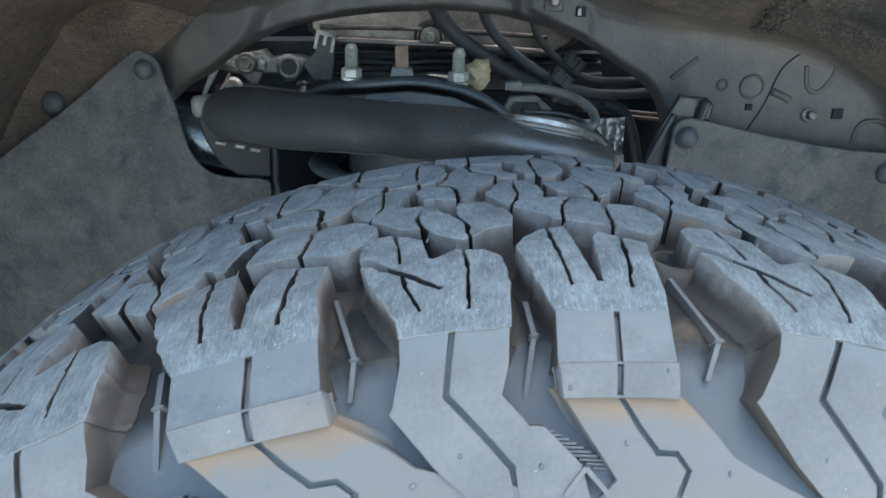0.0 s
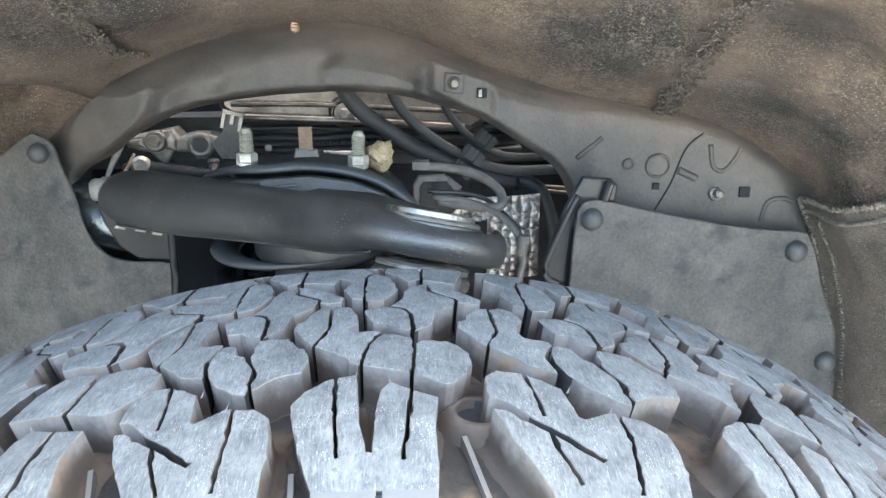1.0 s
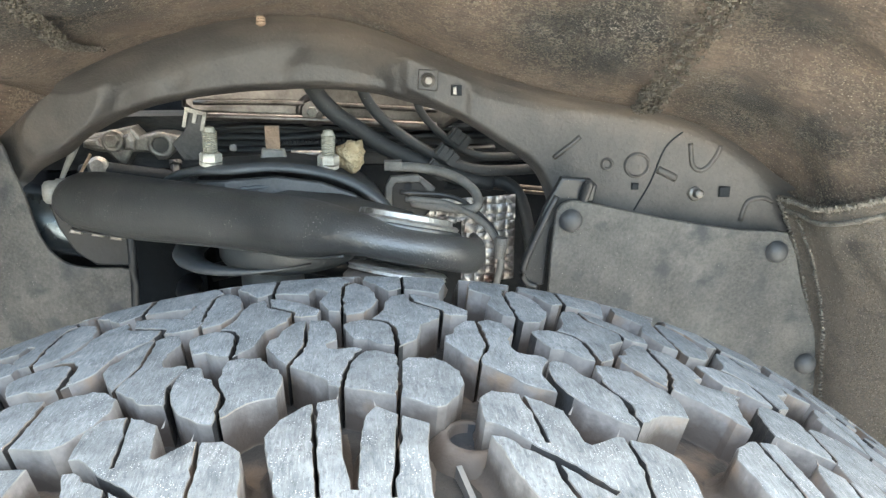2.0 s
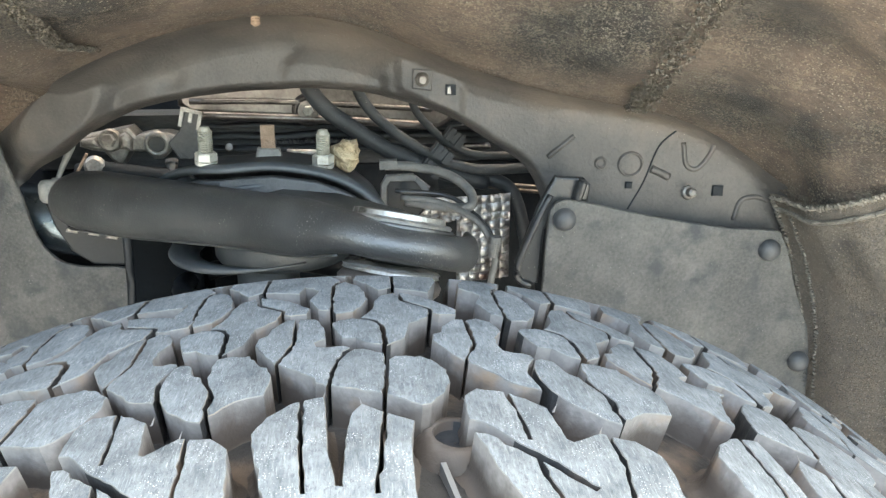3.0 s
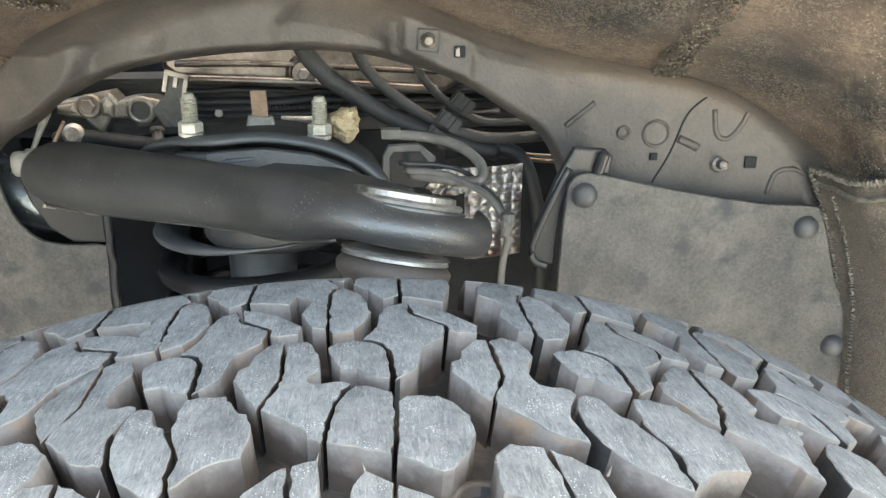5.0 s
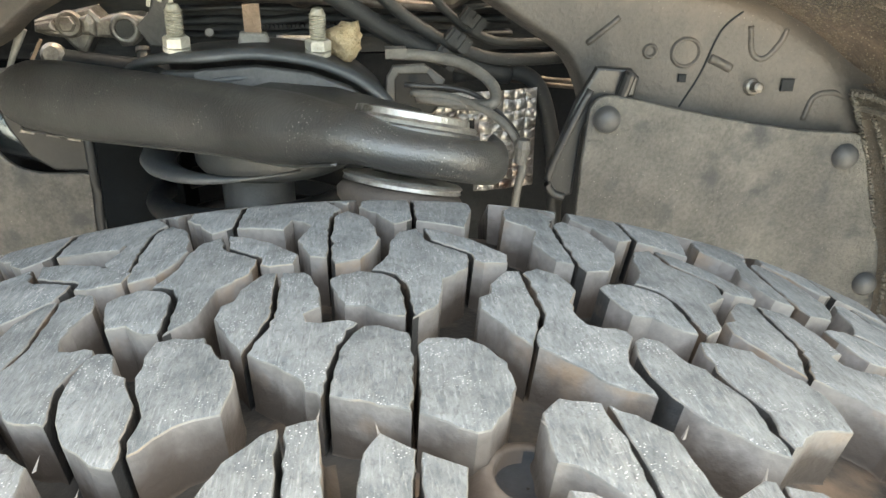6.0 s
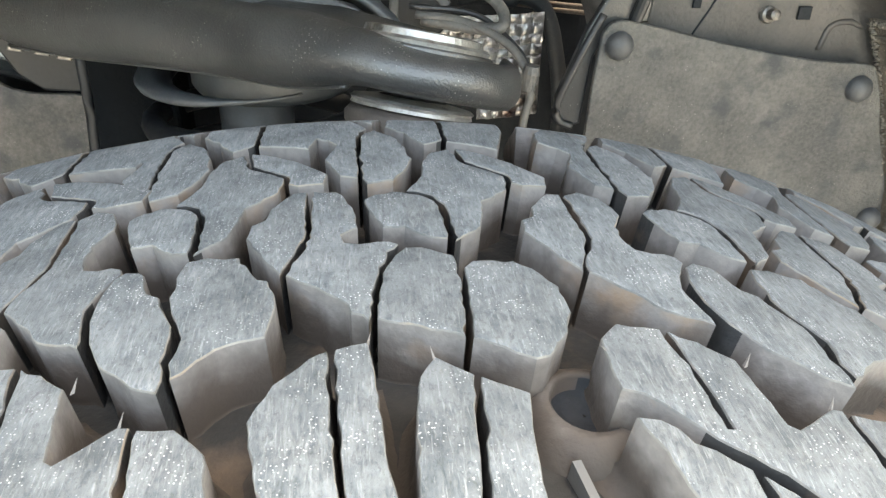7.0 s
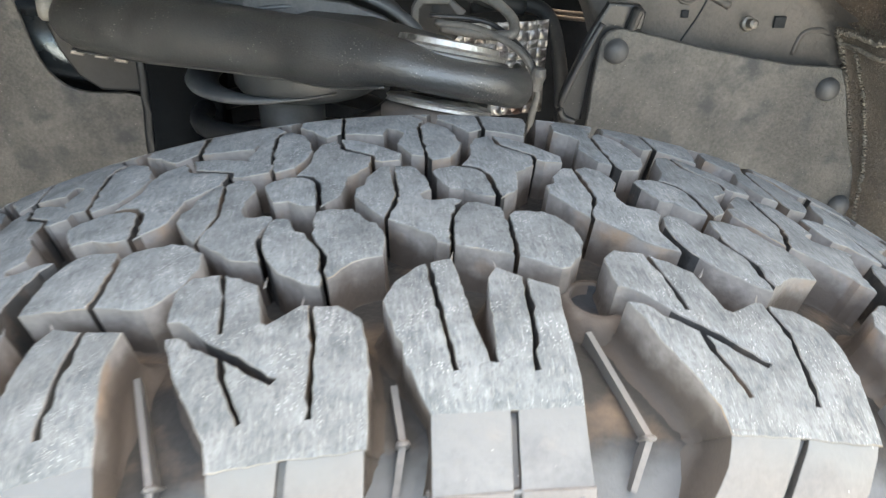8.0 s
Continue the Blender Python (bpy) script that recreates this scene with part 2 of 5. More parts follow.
M_GRIME = surface("oily_engine_grime", (0.015, 0.0175, 0.020), (0.048, 0.050, 0.053), 40, 0.6, bump=0.35, fine=220, depth=0.003, dirt=(0.070, 0.054, 0.044), dirt_scale=26, dirt_at=0.60, stretch=(0.5, 1, 1.6), gloss=0.3)
M_PLATE = surface("dusty_dark_plate", (0.058, 0.060, 0.064), (0.110, 0.111, 0.113), 25, 0.8, bump=0.3, fine=400, gloss=0.25)
M_RUSTPIPE = surface("dull_brown_pipe", (0.060, 0.046, 0.039), (0.120, 0.094, 0.078), 60, 0.5, metal=0.3, bump=0.3, fine=500)
M_HOSE = surface("dull_rubber_hose", (0.013, 0.0145, 0.0165), (0.032, 0.033, 0.035), 40, 0.62, bump=0.2, fine=500, gloss=0.35, speck=(0.3, 0.28, 0.25), speck_size=260, speck_cut=0.08)
M_COVER = surface("stained_alloy_cover", (0.085, 0.074, 0.070), (0.235, 0.208, 0.196), 34, 0.36, metal=0.85, bump=0.3, fine=300, dirt=(0.040, 0.031, 0.028), dirt_scale=20, dirt_at=0.50, depth=0.001)
M_CHALK = surface("chalky_dull_steel", (0.150, 0.146, 0.138), (0.290, 0.280, 0.260), 60, 0.6, metal=0.2, bump=0.3, fine=500)
M_TUBE = surface("bare_steel_tube", (0.045, 0.060, 0.072), (0.120, 0.140, 0.154), 22, 0.27, metal=0.8, bump=0.15, fine=300)
M_BLACK = surface("black_plastic", (0.012, 0.0125, 0.014), (0.030, 0.031, 0.033), 30, 0.40, bump=0.15, fine=500, speck=(0.3, 0.28, 0.25), speck_size=220, speck_cut=0.08)
M_ARM = surface("black_coated_arm", (0.023, 0.024, 0.025), (0.053, 0.054, 0.054), 22, 0.35, bump=0.7, fine=700, speck=(0.5, 0.48, 0.44), speck_size=460, speck_cut=0.19, clumps=48.0, depth=0.0008, gloss=1.0, dirt=(0.046, 0.046, 0.046), dirt_scale=11, dirt_at=0.56)
M_ZINC = surface("zinc_plated_steel", (0.24, 0.235, 0.22), (0.50, 0.49, 0.46), 60, 0.36, metal=0.7, dirt=(0.12, 0.11, 0.095), dirt_scale=60, dirt_at=0.54, bump=0.2, fine=500)
M_WHITE = surface("white_coated_steel", (0.32, 0.31, 0.28), (0.54, 0.53, 0.48), 90, 0.4, metal=0.3, dirt=(0.20, 0.175, 0.14), dirt_scale=120, dirt_at=0.58, bump=0.2, fine=500)
M_STUD = surface("dull_coated_thread", (0.20, 0.195, 0.165), (0.36, 0.35, 0.30), 90, 0.5, metal=0.3, dirt=(0.13, 0.115, 0.09), dirt_scale=120, dirt_at=0.55, bump=0.2, fine=500)
M_ALU = surface("cast_aluminium", (0.10, 0.091, 0.083), (0.34, 0.318, 0.295), 40, 0.40, metal=0.55, bump=0.6, fine=420, dirt=(0.055, 0.043, 0.036), dirt_scale=22, dirt_at=0.49, depth=0.0008)
M_RUST = surface("rusty_steel", (0.19, 0.13, 0.09), (0.32, 0.22, 0.16), 90, 0.85, bump=0.6, fine=600)
M_FOAM = surface("yellowed_foam", (0.30, 0.225, 0.13), (0.50, 0.41, 0.28), 120, 0.9, bump=1.0, fine=500, depth=0.004)
M_FOIL = surface("embossed_foil", (0.15, 0.145, 0.14), (0.50, 0.49, 0.48), 60, 0.34, metal=0.8, bump=0.3, fine=300, dirt=(0.085, 0.05, 0.042), dirt_scale=24, dirt_at=0.53)
M_BOOT = surface("dusty_boot_rubber", (0.048, 0.040, 0.036), (0.085, 0.071, 0.062), 40, 0.7, bump=0.3, fine=500)
M_GREYCABLE = surface("grey_cable_sleeve", (0.06, 0.058, 0.056), (0.12, 0.115, 0.108), 60, 0.6, bump=0.3, fine=500)
M_DARK = surface("soot_black_metal", (0.032, 0.031, 0.032), (0.080, 0.075, 0.072), 25, 0.5, metal=0.1, bump=0.4, fine=300, gloss=0.4)
M_GROUND = surface("worn_concrete", (0.200, 0.210, 0.224), (0.262, 0.273, 0.287), 2.0, 0.9, bump=0.4, fine=60)


# ---- builders ----
def empty(name, at=(0, 0, 0)):
    ob = new(name)
    ob.location = at
    return ob


def part(name, bm, material, parent=None, label="", smooth=False):
    """Links a bmesh as one mesh object under a thing or a part."""
    me = bpy.data.meshes.new(name)
    bmesh.ops.recalc_face_normals(bm, faces=bm.faces)
    bm.to_mesh(me)
    bm.free()
    me.materials.append(material)
    if smooth:
        for p in me.polygons:
            p.use_smooth = True
    ob = new(name, me)
    if parent:
        ob.parent = parent
        bpy.context.view_layer.update()
        ob.matrix_parent_inverse = parent.matrix_world.inverted()
    if label:
        ob["label"] = label
    return ob


def lathe(profile, at, axis=(0, 0, 1), steps=32, bm=None, tilt=None):
    """Turns (radius, height) pairs round an axis that starts at a place."""
    bm = bm or bmesh.new()
    rot = Vector((0, 0, 1)).rotation_difference(Vector(axis)).to_matrix()
    rings = []
    for r, z in profile:
        if r < 1e-6:
            rings.append([bm.verts.new(Vector(at) + rot @ Vector((0, 0, z)))])
        else:
            rings.append([bm.verts.new(Vector(at) + rot @ Vector((r * math.cos(a), r * math.sin(a), z)))
                          for a in (2 * math.pi * i / steps for i in range(steps))])
    for a, b in zip(rings, rings[1:]):
        for i in range(steps):
            j = (i + 1) % steps
            vs = [a[i % len(a)], a[j % len(a)], b[j % len(b)], b[i % len(b)]]
            vs = list(dict.fromkeys(vs))
            if len(vs) > 2:
                bm.faces.new(vs)
    return bm


def smooth_line(points, n=8):
    """A smooth line of n steps a span through the points (tuples of any length)."""
    p = [np.array(q, float) for q in points]
    p = [2 * p[0] - p[1]] + p + [2 * p[-1] - p[-2]]
    out = []
    for i in range(1, len(p) - 2):
        for k in range(n):
            t = k / n
            a, b, c, d = p[i - 1], p[i], p[i + 1], p[i + 2]
            out.append(0.5 * (2 * b + (c - a) * t + (2 * a - 5 * b + 4 * c - d) * t * t + (3 * b - a - 3 * c + d) * t ** 3))
    out.append(p[-2])
    return out


def sweep(points, radius, n=6, sides=12, bm=None, cap=True):
    """A tube through points; each point is x, y, z and, if given, half height and half width."""
    bm = bm or bmesh.new()
    line = smooth_line(points, n)
    rings = []
    for i, q in enumerate(line):
        a, b = Vector(line[max(i - 1, 0)][:3]), Vector(line[min(i + 1, len(line) - 1)][:3])
        d = (b - a).normalized()
        side = d.cross(Vector((0, 0, 1)))
        side = side.normalized() if side.length > 0.05 else Vector((1, 0, 0))
        up = side.cross(d).normalized()
        hh, hw = (q[3], q[4]) if len(q) > 3 else (radius, radius)
        rings.append([bm.verts.new(Vector(q[:3]) + side * hw * math.cos(t) + up * hh * math.sin(t))
                      for t in (2 * math.pi * k / sides for k in range(sides))])
    for a, b in zip(rings, rings[1:]):
        for k in range(sides):
            bm.faces.new((a[k], a[(k + 1) % sides], b[(k + 1) % sides], b[k]))
    if cap:
        bm.faces.new(rings[0][::-1])
        bm.faces.new(rings[-1])
    return bm


def inset(poly, d):
    """A polygon (x, y pairs, counter-clockwise) drawn in by d."""
    out = []
    n = len(poly)
    for i in range(n):
        a, b, c = (Vector(poly[(i + k) % n]) for k in (-1, 0, 1))
        e, g = (b - a).normalized(), (c - b).normalized()
        n1, n2 = Vector((-e.y, e.x)), Vector((-g.y, g.x))
        m = n1 + n2
        m = m / max(m.length_squared, 0.5) * 2 if m.length > 1e-6 else n1
        if m.length > 1.8:
            m = m.normalized() * 1.8
        out.append(tuple(b + m * d))
    return out


def ccw(poly):
    area = sum(a[0] * b[1] - b[0] * a[1] for a, b in zip(poly, poly[1:] + poly[:1]))
    return list(poly) if area > 0 else list(poly)[::-1]


def slab(poly, thick, place, edge=0.0, bm=None, cuts=()):
    """A plate: a polygon (u, v) with a rounded edge, laid out by place(u, v, depth)."""
    bm = bm or bmesh.new()
    poly = ccw(poly)
    rings = [(poly, thick), (poly, edge)] + ([(inset(poly, edge * 0.4), edge * 0.3), (inset(poly, edge * 1.1), 0.0)] if edge else [])
    loops = [[bm.verts.new((*p, -d)) for p in pts] for pts, d in rings]
    for a, b in zip(loops, loops[1:]):
        for i in range(len(a)):
            j = (i + 1) % len(a)
            bm.faces.new((a[i], a[j], b[j], b[i]))
    bm.faces.new(loops[0][::-1])
    bm.faces.new(loops[-1])
    bm.normal_update()
    bmesh.ops.triangulate(bm, faces=[f for f in bm.faces if len(f.verts) > 4])
    for axis, at in cuts:
        co = (at, 0, 0) if axis == 0 else (0, at, 0)
        no = (1, 0, 0) if axis == 0 else (0, 1, 0)
        bmesh.ops.bisect_plane(bm, geom=list(bm.verts) + list(bm.edges) + list(bm.faces), plane_co=co, plane_no=no)
    for v in bm.verts:
        v.co = place(v.co.x, v.co.y, -v.co.z)
    return bm


def hexagon(at, axis, across, height, bm=None):
    """A hexagon head or nut with a chamfered top."""
    r = across / 2 / math.cos(math.pi / 6)
    return lathe([(0, 0), (r, 0), (r, height * 0.82), (r * 0.86, height), (0, height)], at, axis, 6, bm)


def box(lo, hi, bm=None):
    bm = bm or bmesh.new()
    made = bmesh.ops.create_cube(bm, size=1)["verts"]
    for v in made:
        v.co = [(a + b) / 2 + c * (b - a) for a, b, c in zip(lo, hi, v.co)]
    return bm
# walls darken to brown below the top: groove shade painted in, with some grime
M_WALL = surface("moulded_tread_wall", (0.072, 0.069, 0.069), (0.126, 0.119, 0.113), 60, 0.6, bump=0.35, fine=500, depth=0.0008, dirt=(0.12, 0.088, 0.064), dirt_scale=40, dirt_at=0.55, radius_tint=(0.4275, 0.4205, (0.040, 0.034, 0.030), 0.63, 0.018), gloss=0.2)
M_EDGE = surface("scuffed_rubber_edge", (0.062, 0.067, 0.070), (0.170, 0.165, 0.155), 48, 0.75, bump=0.5, fine=420, depth=0.001, dirt=(0.155, 0.125, 0.095), dirt_scale=36, dirt_at=0.55, gloss=0.2)
M_LOW = surface("stained_sidewall_rubber", (0.120, 0.080, 0.051), (0.118, 0.086, 0.061), 25, 0.65, bump=0.25, fine=600, dirt=(0.12, 0.102, 0.088), dirt_scale=30, dirt_at=0.58, depth=0.0006, radius_tint=(0.3970, 0.3905, (0.090, 0.088, 0.088), 0.0, 0.012), gloss=0.3)
M_GLOSS = surface("satin_black_paint", (0.007, 0.008, 0.0095), (0.016, 0.018, 0.021), 30, 0.45, bump=0.1, fine=300, gloss=0.25)
M_CUP = surface("dusty_blue_grey_cup", (0.034, 0.040, 0.047), (0.066, 0.074, 0.082), 30, 0.45, bump=0.2, fine=400)
# blacker than any paint: the upright's deep shade is put into this colour
M_VOID = surface("blue_black_shade", (0.0014, 0.0023, 0.0034), (0.0034, 0.0048, 0.0064), 30, 0.6, bump=0.3, fine=300, gloss=0.04, dirt=(0.0045, 0.006, 0.0075), dirt_scale=40)
M_FELT_TAN = felt("tan_arch_felt", (0.045, 0.039, 0.034), (0.105, 0.090, 0.077), (0.190, 0.156, 0.126), 0.15)


# ---- ground and engine bay ----
bm = bmesh.new()
bmesh.ops.create_grid(bm, x_segments=2, y_segments=2, size=300)
tagged(part("ground", bm, M_GROUND), "dry grey concrete yard under the parked car", "ground", kind="structure")

WX, WY, WZ = 0.063, 0.299, 0.4316  # wheel centre
SLANT = -0.12                      # the inner panels run aslant to the wheel


def sag(theta):
    """How far the felt hangs down over the panel behind the wheel's top."""
    return 0.042 * math.exp(-abs((theta - 15.8) / 15) ** 2.4)


def liner_point(theta, k, grow=0.0):
    """The arch liner: theta degrees from the top, k from 0 (inner rim) to 1 (outer lip)."""
    prof = [(0.7515, 0.516), (0.7495, 0.525), (0.744, 0.533), (0.733, 0.541), (0.712, 0.548), (0.68, 0.554), (0.64, 0.563), (0.60, 0.575), (0.55, 0.591), (0.50, 0.606), (0.44, 0.632), (0.37, 0.68), (0.29, 0.74)]
    q = k * (len(prof) - 1)
    i = min(int(q), len(prof) - 2)
    y, r = (prof[i][j] + (prof[i + 1][j] - prof[i][j]) * (q - i) for j in (0, 1))
    front = min(max((-theta - 26) / 16, 0.0), 1.0)
    front = front * front * (3 - 2 * front)
    r -= sag(theta) * min(max((0.9 - k) / 0.55, 0.0), 1.0)
    r += grow + (0.64 - r) * front * 0.9 - 0.0031 * min(max(theta - 42, 0.0), 26)
    a = radians(theta)
    x, z = WX + r * math.sin(a), WZ + r * math.cos(a)
    bump = noise.noise(Vector((x * 7, y * 9, z * 7))) * 0.022 + (0.35 - abs(noise.noise(Vector((x * 13 + 2, y * 7, z * 13))))) * 0.014 + (0.5 - abs(noise.noise(Vector((x * 9 + 5, y * 16, z * 9))))) * 0.010 + noise.noise(Vector((x * 26, y * 26, z * 26))) * 0.003
    w = min(max(k - 0.34, 0.0) * 4, 1)
    r2 = r + bump * w
    x, z = WX + r2 * math.sin(a), WZ + r2 * math.cos(a)
    near = max(0.0, 1 - k * 1.4)
    return Vector((x, y + (SLANT * (x - WX) - (0.2 * (x + 0.12) if x < -0.12 else 0.0)) * near + 0.03 * front * near, z))


def liner(t0, t1, k0, k1, grow, name, material, parent=None, label="", nt=150, nk=70, thick=0.004):
    bm = bmesh.new()
    for layer in (0, thick):
        grid = [[bm.verts.new(liner_point(t0 + (t1 - t0) * i / nt, k0 + (k1 - k0) * j / nk, grow + layer)) for j in range(nk + 1)] for i in range(nt + 1)]
        for i in range(nt):
            for j in range(nk):
                bm.faces.new((grid[i][j], grid[i + 1][j], grid[i + 1][j + 1], grid[i][j + 1]))
    return part(name, bm, material, parent, label, smooth=True)


arch = empty("wheel_arch_liner", (WX, 0.5, 1.03))
tagged(arch, "brown dusty fibre wheel arch liner curving over the tyre", "wheel arch liner")
liner(-88, 88, 0.2, 1.0, 0.0, "liner_shell", M_FELT, arch)
liner(-88, -27, 0.0, 0.24, 0.0, "front_liner_sheet", M_FELT, arch, nt=50, nk=20)
liner(43.9, 88, 0.32, 0.98, -0.005, "rear_liner_sheet", M_FELT_TAN, arch, "overlapping brown fibre sheet with a crimped edge", nt=50, nk=30, thick=0.005)


def crimp(points, width, name, parent, label, material, small=0.0006, big=0.0014):
    """A seam of small melted beads."""
    rng = random.Random(len(points) * 7)
    ball = bmesh.new()
    bmesh.ops.create_icosphere(ball, subdivisions=1, radius=1.0)
    corners = [v.co.copy() for v in ball.verts]
    sides = [[v.index for v in f.verts] for f in ball.faces]
    ball.free()
    bm = bmesh.new()
    for q in smooth_line(points, 34):
        for _ in range(10):
            c = Vector(q) + Vector((rng.uniform(-1, 1), rng.uniform(-1, 1), rng.uniform(-0.25, 0.25))) * width
            r = rng.uniform(small, big)
            sc = Vector((rng.uniform(0.6, 1.8), rng.uniform(0.6, 1.8), rng.uniform(0.5, 1.0))) * r
            vs = [bm.verts.new(c + Vector((p.x * sc.x, p.y * sc.y, p.z * sc.z))) for p in corners]
            for f in sides:
                bm.faces.new([vs[k] for k in f])
    return part(name, bm, material, parent, label, smooth=True)


def crimped_ribs(points, name, label, long=0.0045, pitch=0.0024):
    """A border of short melted ribs lying across its line."""
    rng = random.Random(len(points) * 13 + 5)
    ball = bmesh.new()
    bmesh.ops.create_icosphere(ball, subdivisions=1, radius=1.0)
    corners = [v.co.copy() for v in ball.verts]
    sides = [[v.index for v in f.verts] for f in ball.faces]
    ball.free()
    bm = bmesh.new()
    line = [Vector(q) for q in smooth_line(points, 40)]
    run = 0.0
    for p, q in zip(line, line[1:]):
        run += (q - p).length
        if run < pitch:
            continue
        run = 0.0
        way = (q - p).normalized()
        out = Vector((WX - p.x, 0, WZ - p.z)).normalized()
        over = way.cross(out).normalized()
        twist = rng.uniform(-0.5, 0.5)
        over, way = over * math.cos(twist) + way * math.sin(twist), way * math.cos(twist) - over * math.sin(twist)
        c = p + over * rng.uniform(-0.0012, 0.0012)
        size = (long * rng.uniform(0.6, 1.15), 0.0011 * rng.uniform(0.7, 1.3), 0.0016 * rng.uniform(0.7, 1.3))
        vs = [bm.verts.new(c + over * (k.x * size[0]) + way * (k.y * size[1]) + out * (k.z * size[2])) for k in corners]
        for f in sides:
            bm.faces.new([vs[k] for k in f])
    return part(name, bm, M_CRIMP, arch, label, smooth=True)


EDGE = (0.33, 0.40, 0.48, 0.56, 0.64, 0.72, 0.82)
crimped_ribs([liner_point(44.2, k, -0.0065) for k in EDGE], "crimped_edge", "melted crimped felt edge")
crimped_ribs([liner_point(t, 0.335, -0.0075) for t in (44.0, 47, 52, 58, 66, 76)], "crimped_edge", "melted crimped felt edge", 0.006)
crimped_ribs([liner_point(t, 0.385, -0.0065) for t in (45.6, 48, 52, 58, 66, 76)], "crimped_edge", "melted crimped felt edge", 0.0035)
part("edge_ribbon", sweep([(*liner_point(45.5, k, -0.0060), 0.0022, 0.0022) for k in EDGE], 0.002, 6, 8), M_CRIMP, arch, "smooth pressed ribbon along the felt edge", smooth=True)
crimp([liner_point(t, k, -0.002) for t, k in ((27.9, 0.33), (26.8, 0.41), (25.3, 0.50), (23.9, 0.60), (22.4, 0.72), (21.6, 0.8))], 0.011, "seam", arch, "rough glossy melted seam", M_SEAM)
crimp([liner_point(t, k, -0.002) for t, k in ((-21.5, 0.40), (-22.3, 0.48), (-21.5, 0.56), (-20.2, 0.66), (-19, 0.8))], 0.008, "seam", arch, "rough glossy melted seam", M_SEAM)


def apron_at(u, v, d, off=0.0):
    bend = -0.2 * (u + 0.12) if u < -0.12 else 0.0
    return Vector((u, 0.757 + SLANT * (u - 0.06) - 0.0072 + bend + d + off, v))


def on_apron(u, v, out=0.0):
    """A place on the pressed panel's face, standing out from it."""
    return apron_at(u, v, 0, -pressing(u, v) - out)


def arc_pts(r, a0, a1, n):
    return [(WX + r * math.sin(radians(a0 + (a1 - a0) * i / n)), WZ + r * math.cos(radians(a0 + (a1 - a0) * i / n))) for i in range(n + 1)]


HOLE = [(-0.278, 0.79), (-0.25, 0.824), (-0.212, 0.845), (-0.181, 0.867), (-0.126, 0.891), (-0.05, 0.904), (0.02, 0.907), (0.07, 0.904), (0.109, 0.896), (0.149, 0.883),
        (0.189, 0.859), (0.22, 0.837), (0.236, 0.808), (0.247, 0.76), (0.262, 0.71), (0.36, 0.70), (0.47, 0.66)]


def soft(value, low, high, edge):
    """1 between low and high, fading to 0 over the edge."""
    def ease(t):
        t = min(max(t, 0.0), 1.0)
        return t * t * (3 - 2 * t)
    return ease((value - low) / edge + 0.5) * ease((high - value) / edge + 0.5)


def pressing(u, v):
    """How far the pressed shapes of the panel stand out towards the wheel."""
    a, b = (u + 0.205) * 0.80 + (v - 0.885) * 0.60, -(u + 0.205) * 0.60 + (v - 0.885) * 0.80
    lobe = soft(math.hypot(a / 0.062, b / 0.027), -9, 1.0, 0.5)
    bay = soft(u, 0.002, 0.092, 0.012) * soft(v, 0.90, 0.945 - 2.5 * max(0.0, 0.02 - u) ** 1.2, 0.010)
    seat = soft(u, 0.103, 0.160, 0.008) * soft(v + 0.45 * (u - 0.13), 0.897, 0.931, 0.008)
    dent = soft(math.hypot((u + 0.098) / 0.010, (v - 0.925) / 0.016), -9, 1.0, 1.0)
    step = soft(u, 0.245, 0.9, 0.02) * soft(v - 0.55 * (u - 0.25), 0.0, 0.905, 0.03)
    return 0.013 * lobe + 0.006 * seat - 0.009 * bay - 0.005 * dent + 0.003 * step


apron = empty("inner_wing_panel", (WX, 0.75, 0.93))
tagged(apron, "dusty black pressed steel inner wing panel with an arched opening", "car panel")
bm = bmesh.new()
edge_line = smooth_line(HOLE, 12)
for back in (0.0, 0.003):
    grid = []
    for p in edge_line:
        ang = math.atan2(p[0] - WX, p[1] - WZ)
        r0 = math.hypot(p[0] - WX, p[1] - WZ)
        col = []
        table = []
        for k in range(0, 41):
            q = liner_point(math.degrees(ang), k / 100)
            table.append((math.hypot(q.x - WX, q.z - WZ), q.y))
        low = sag(math.degrees(ang))
        for j in range(37):
            r = r0 + (0.547 - low - r0) * (j / 36) ** 1.15
            u, v = WX + r * math.sin(ang), WZ + r * math.cos(ang)
            curl = 0.016 * max(0.0, 1 - (r - r0) / 0.009) ** 2 if p[1] > 0.80 and p[0] > -0.26 else 0.0
            spot = apron_at(u, v, back, curl - pressing(u, v))
            if r > 0.505 - low:
                skin = float(np.interp(r, [q[0] for q in table], [q[1] for q in table])) - 0.0016 + back
                ease = min((r - 0.505 + low) / 0.02, 1.0)
                spot.y += (min(skin, spot.y) - spot.y) * ease
            col.append(bm.verts.new(spot))
        grid.append(col)
    for c0, c1 in zip(grid, grid[1:]):
        for j in range(36):
            bm.faces.new((c0[j], c1[j], c1[j + 1], c0[j + 1]))
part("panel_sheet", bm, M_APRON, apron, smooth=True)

# ---- pressed details of the panel ----
part("bolt_plate", slab([(0.115, 0.910), (0.132, 0.908), (0.133, 0.926), (0.116, 0.927)], 0.003, lambda a, b, d: on_apron(0.124, 0.918, 0.003) + Vector((a - 0.124, SLANT * (a - 0.124) + d, b - 0.918)), 0.001), M_APRON, apron, "square pressed washer plate")
part("panel_bolt", lathe([(0.0065, 0.002), (0.0065, 0.004), (0.0048, 0.006), (0.0045, 0.009), (0.003, 0.0105), (0, 0.0105)], on_apron(0.124, 0.918), (0, -1, 0), 14), M_ALU, apron, "dirty zinc bolt")


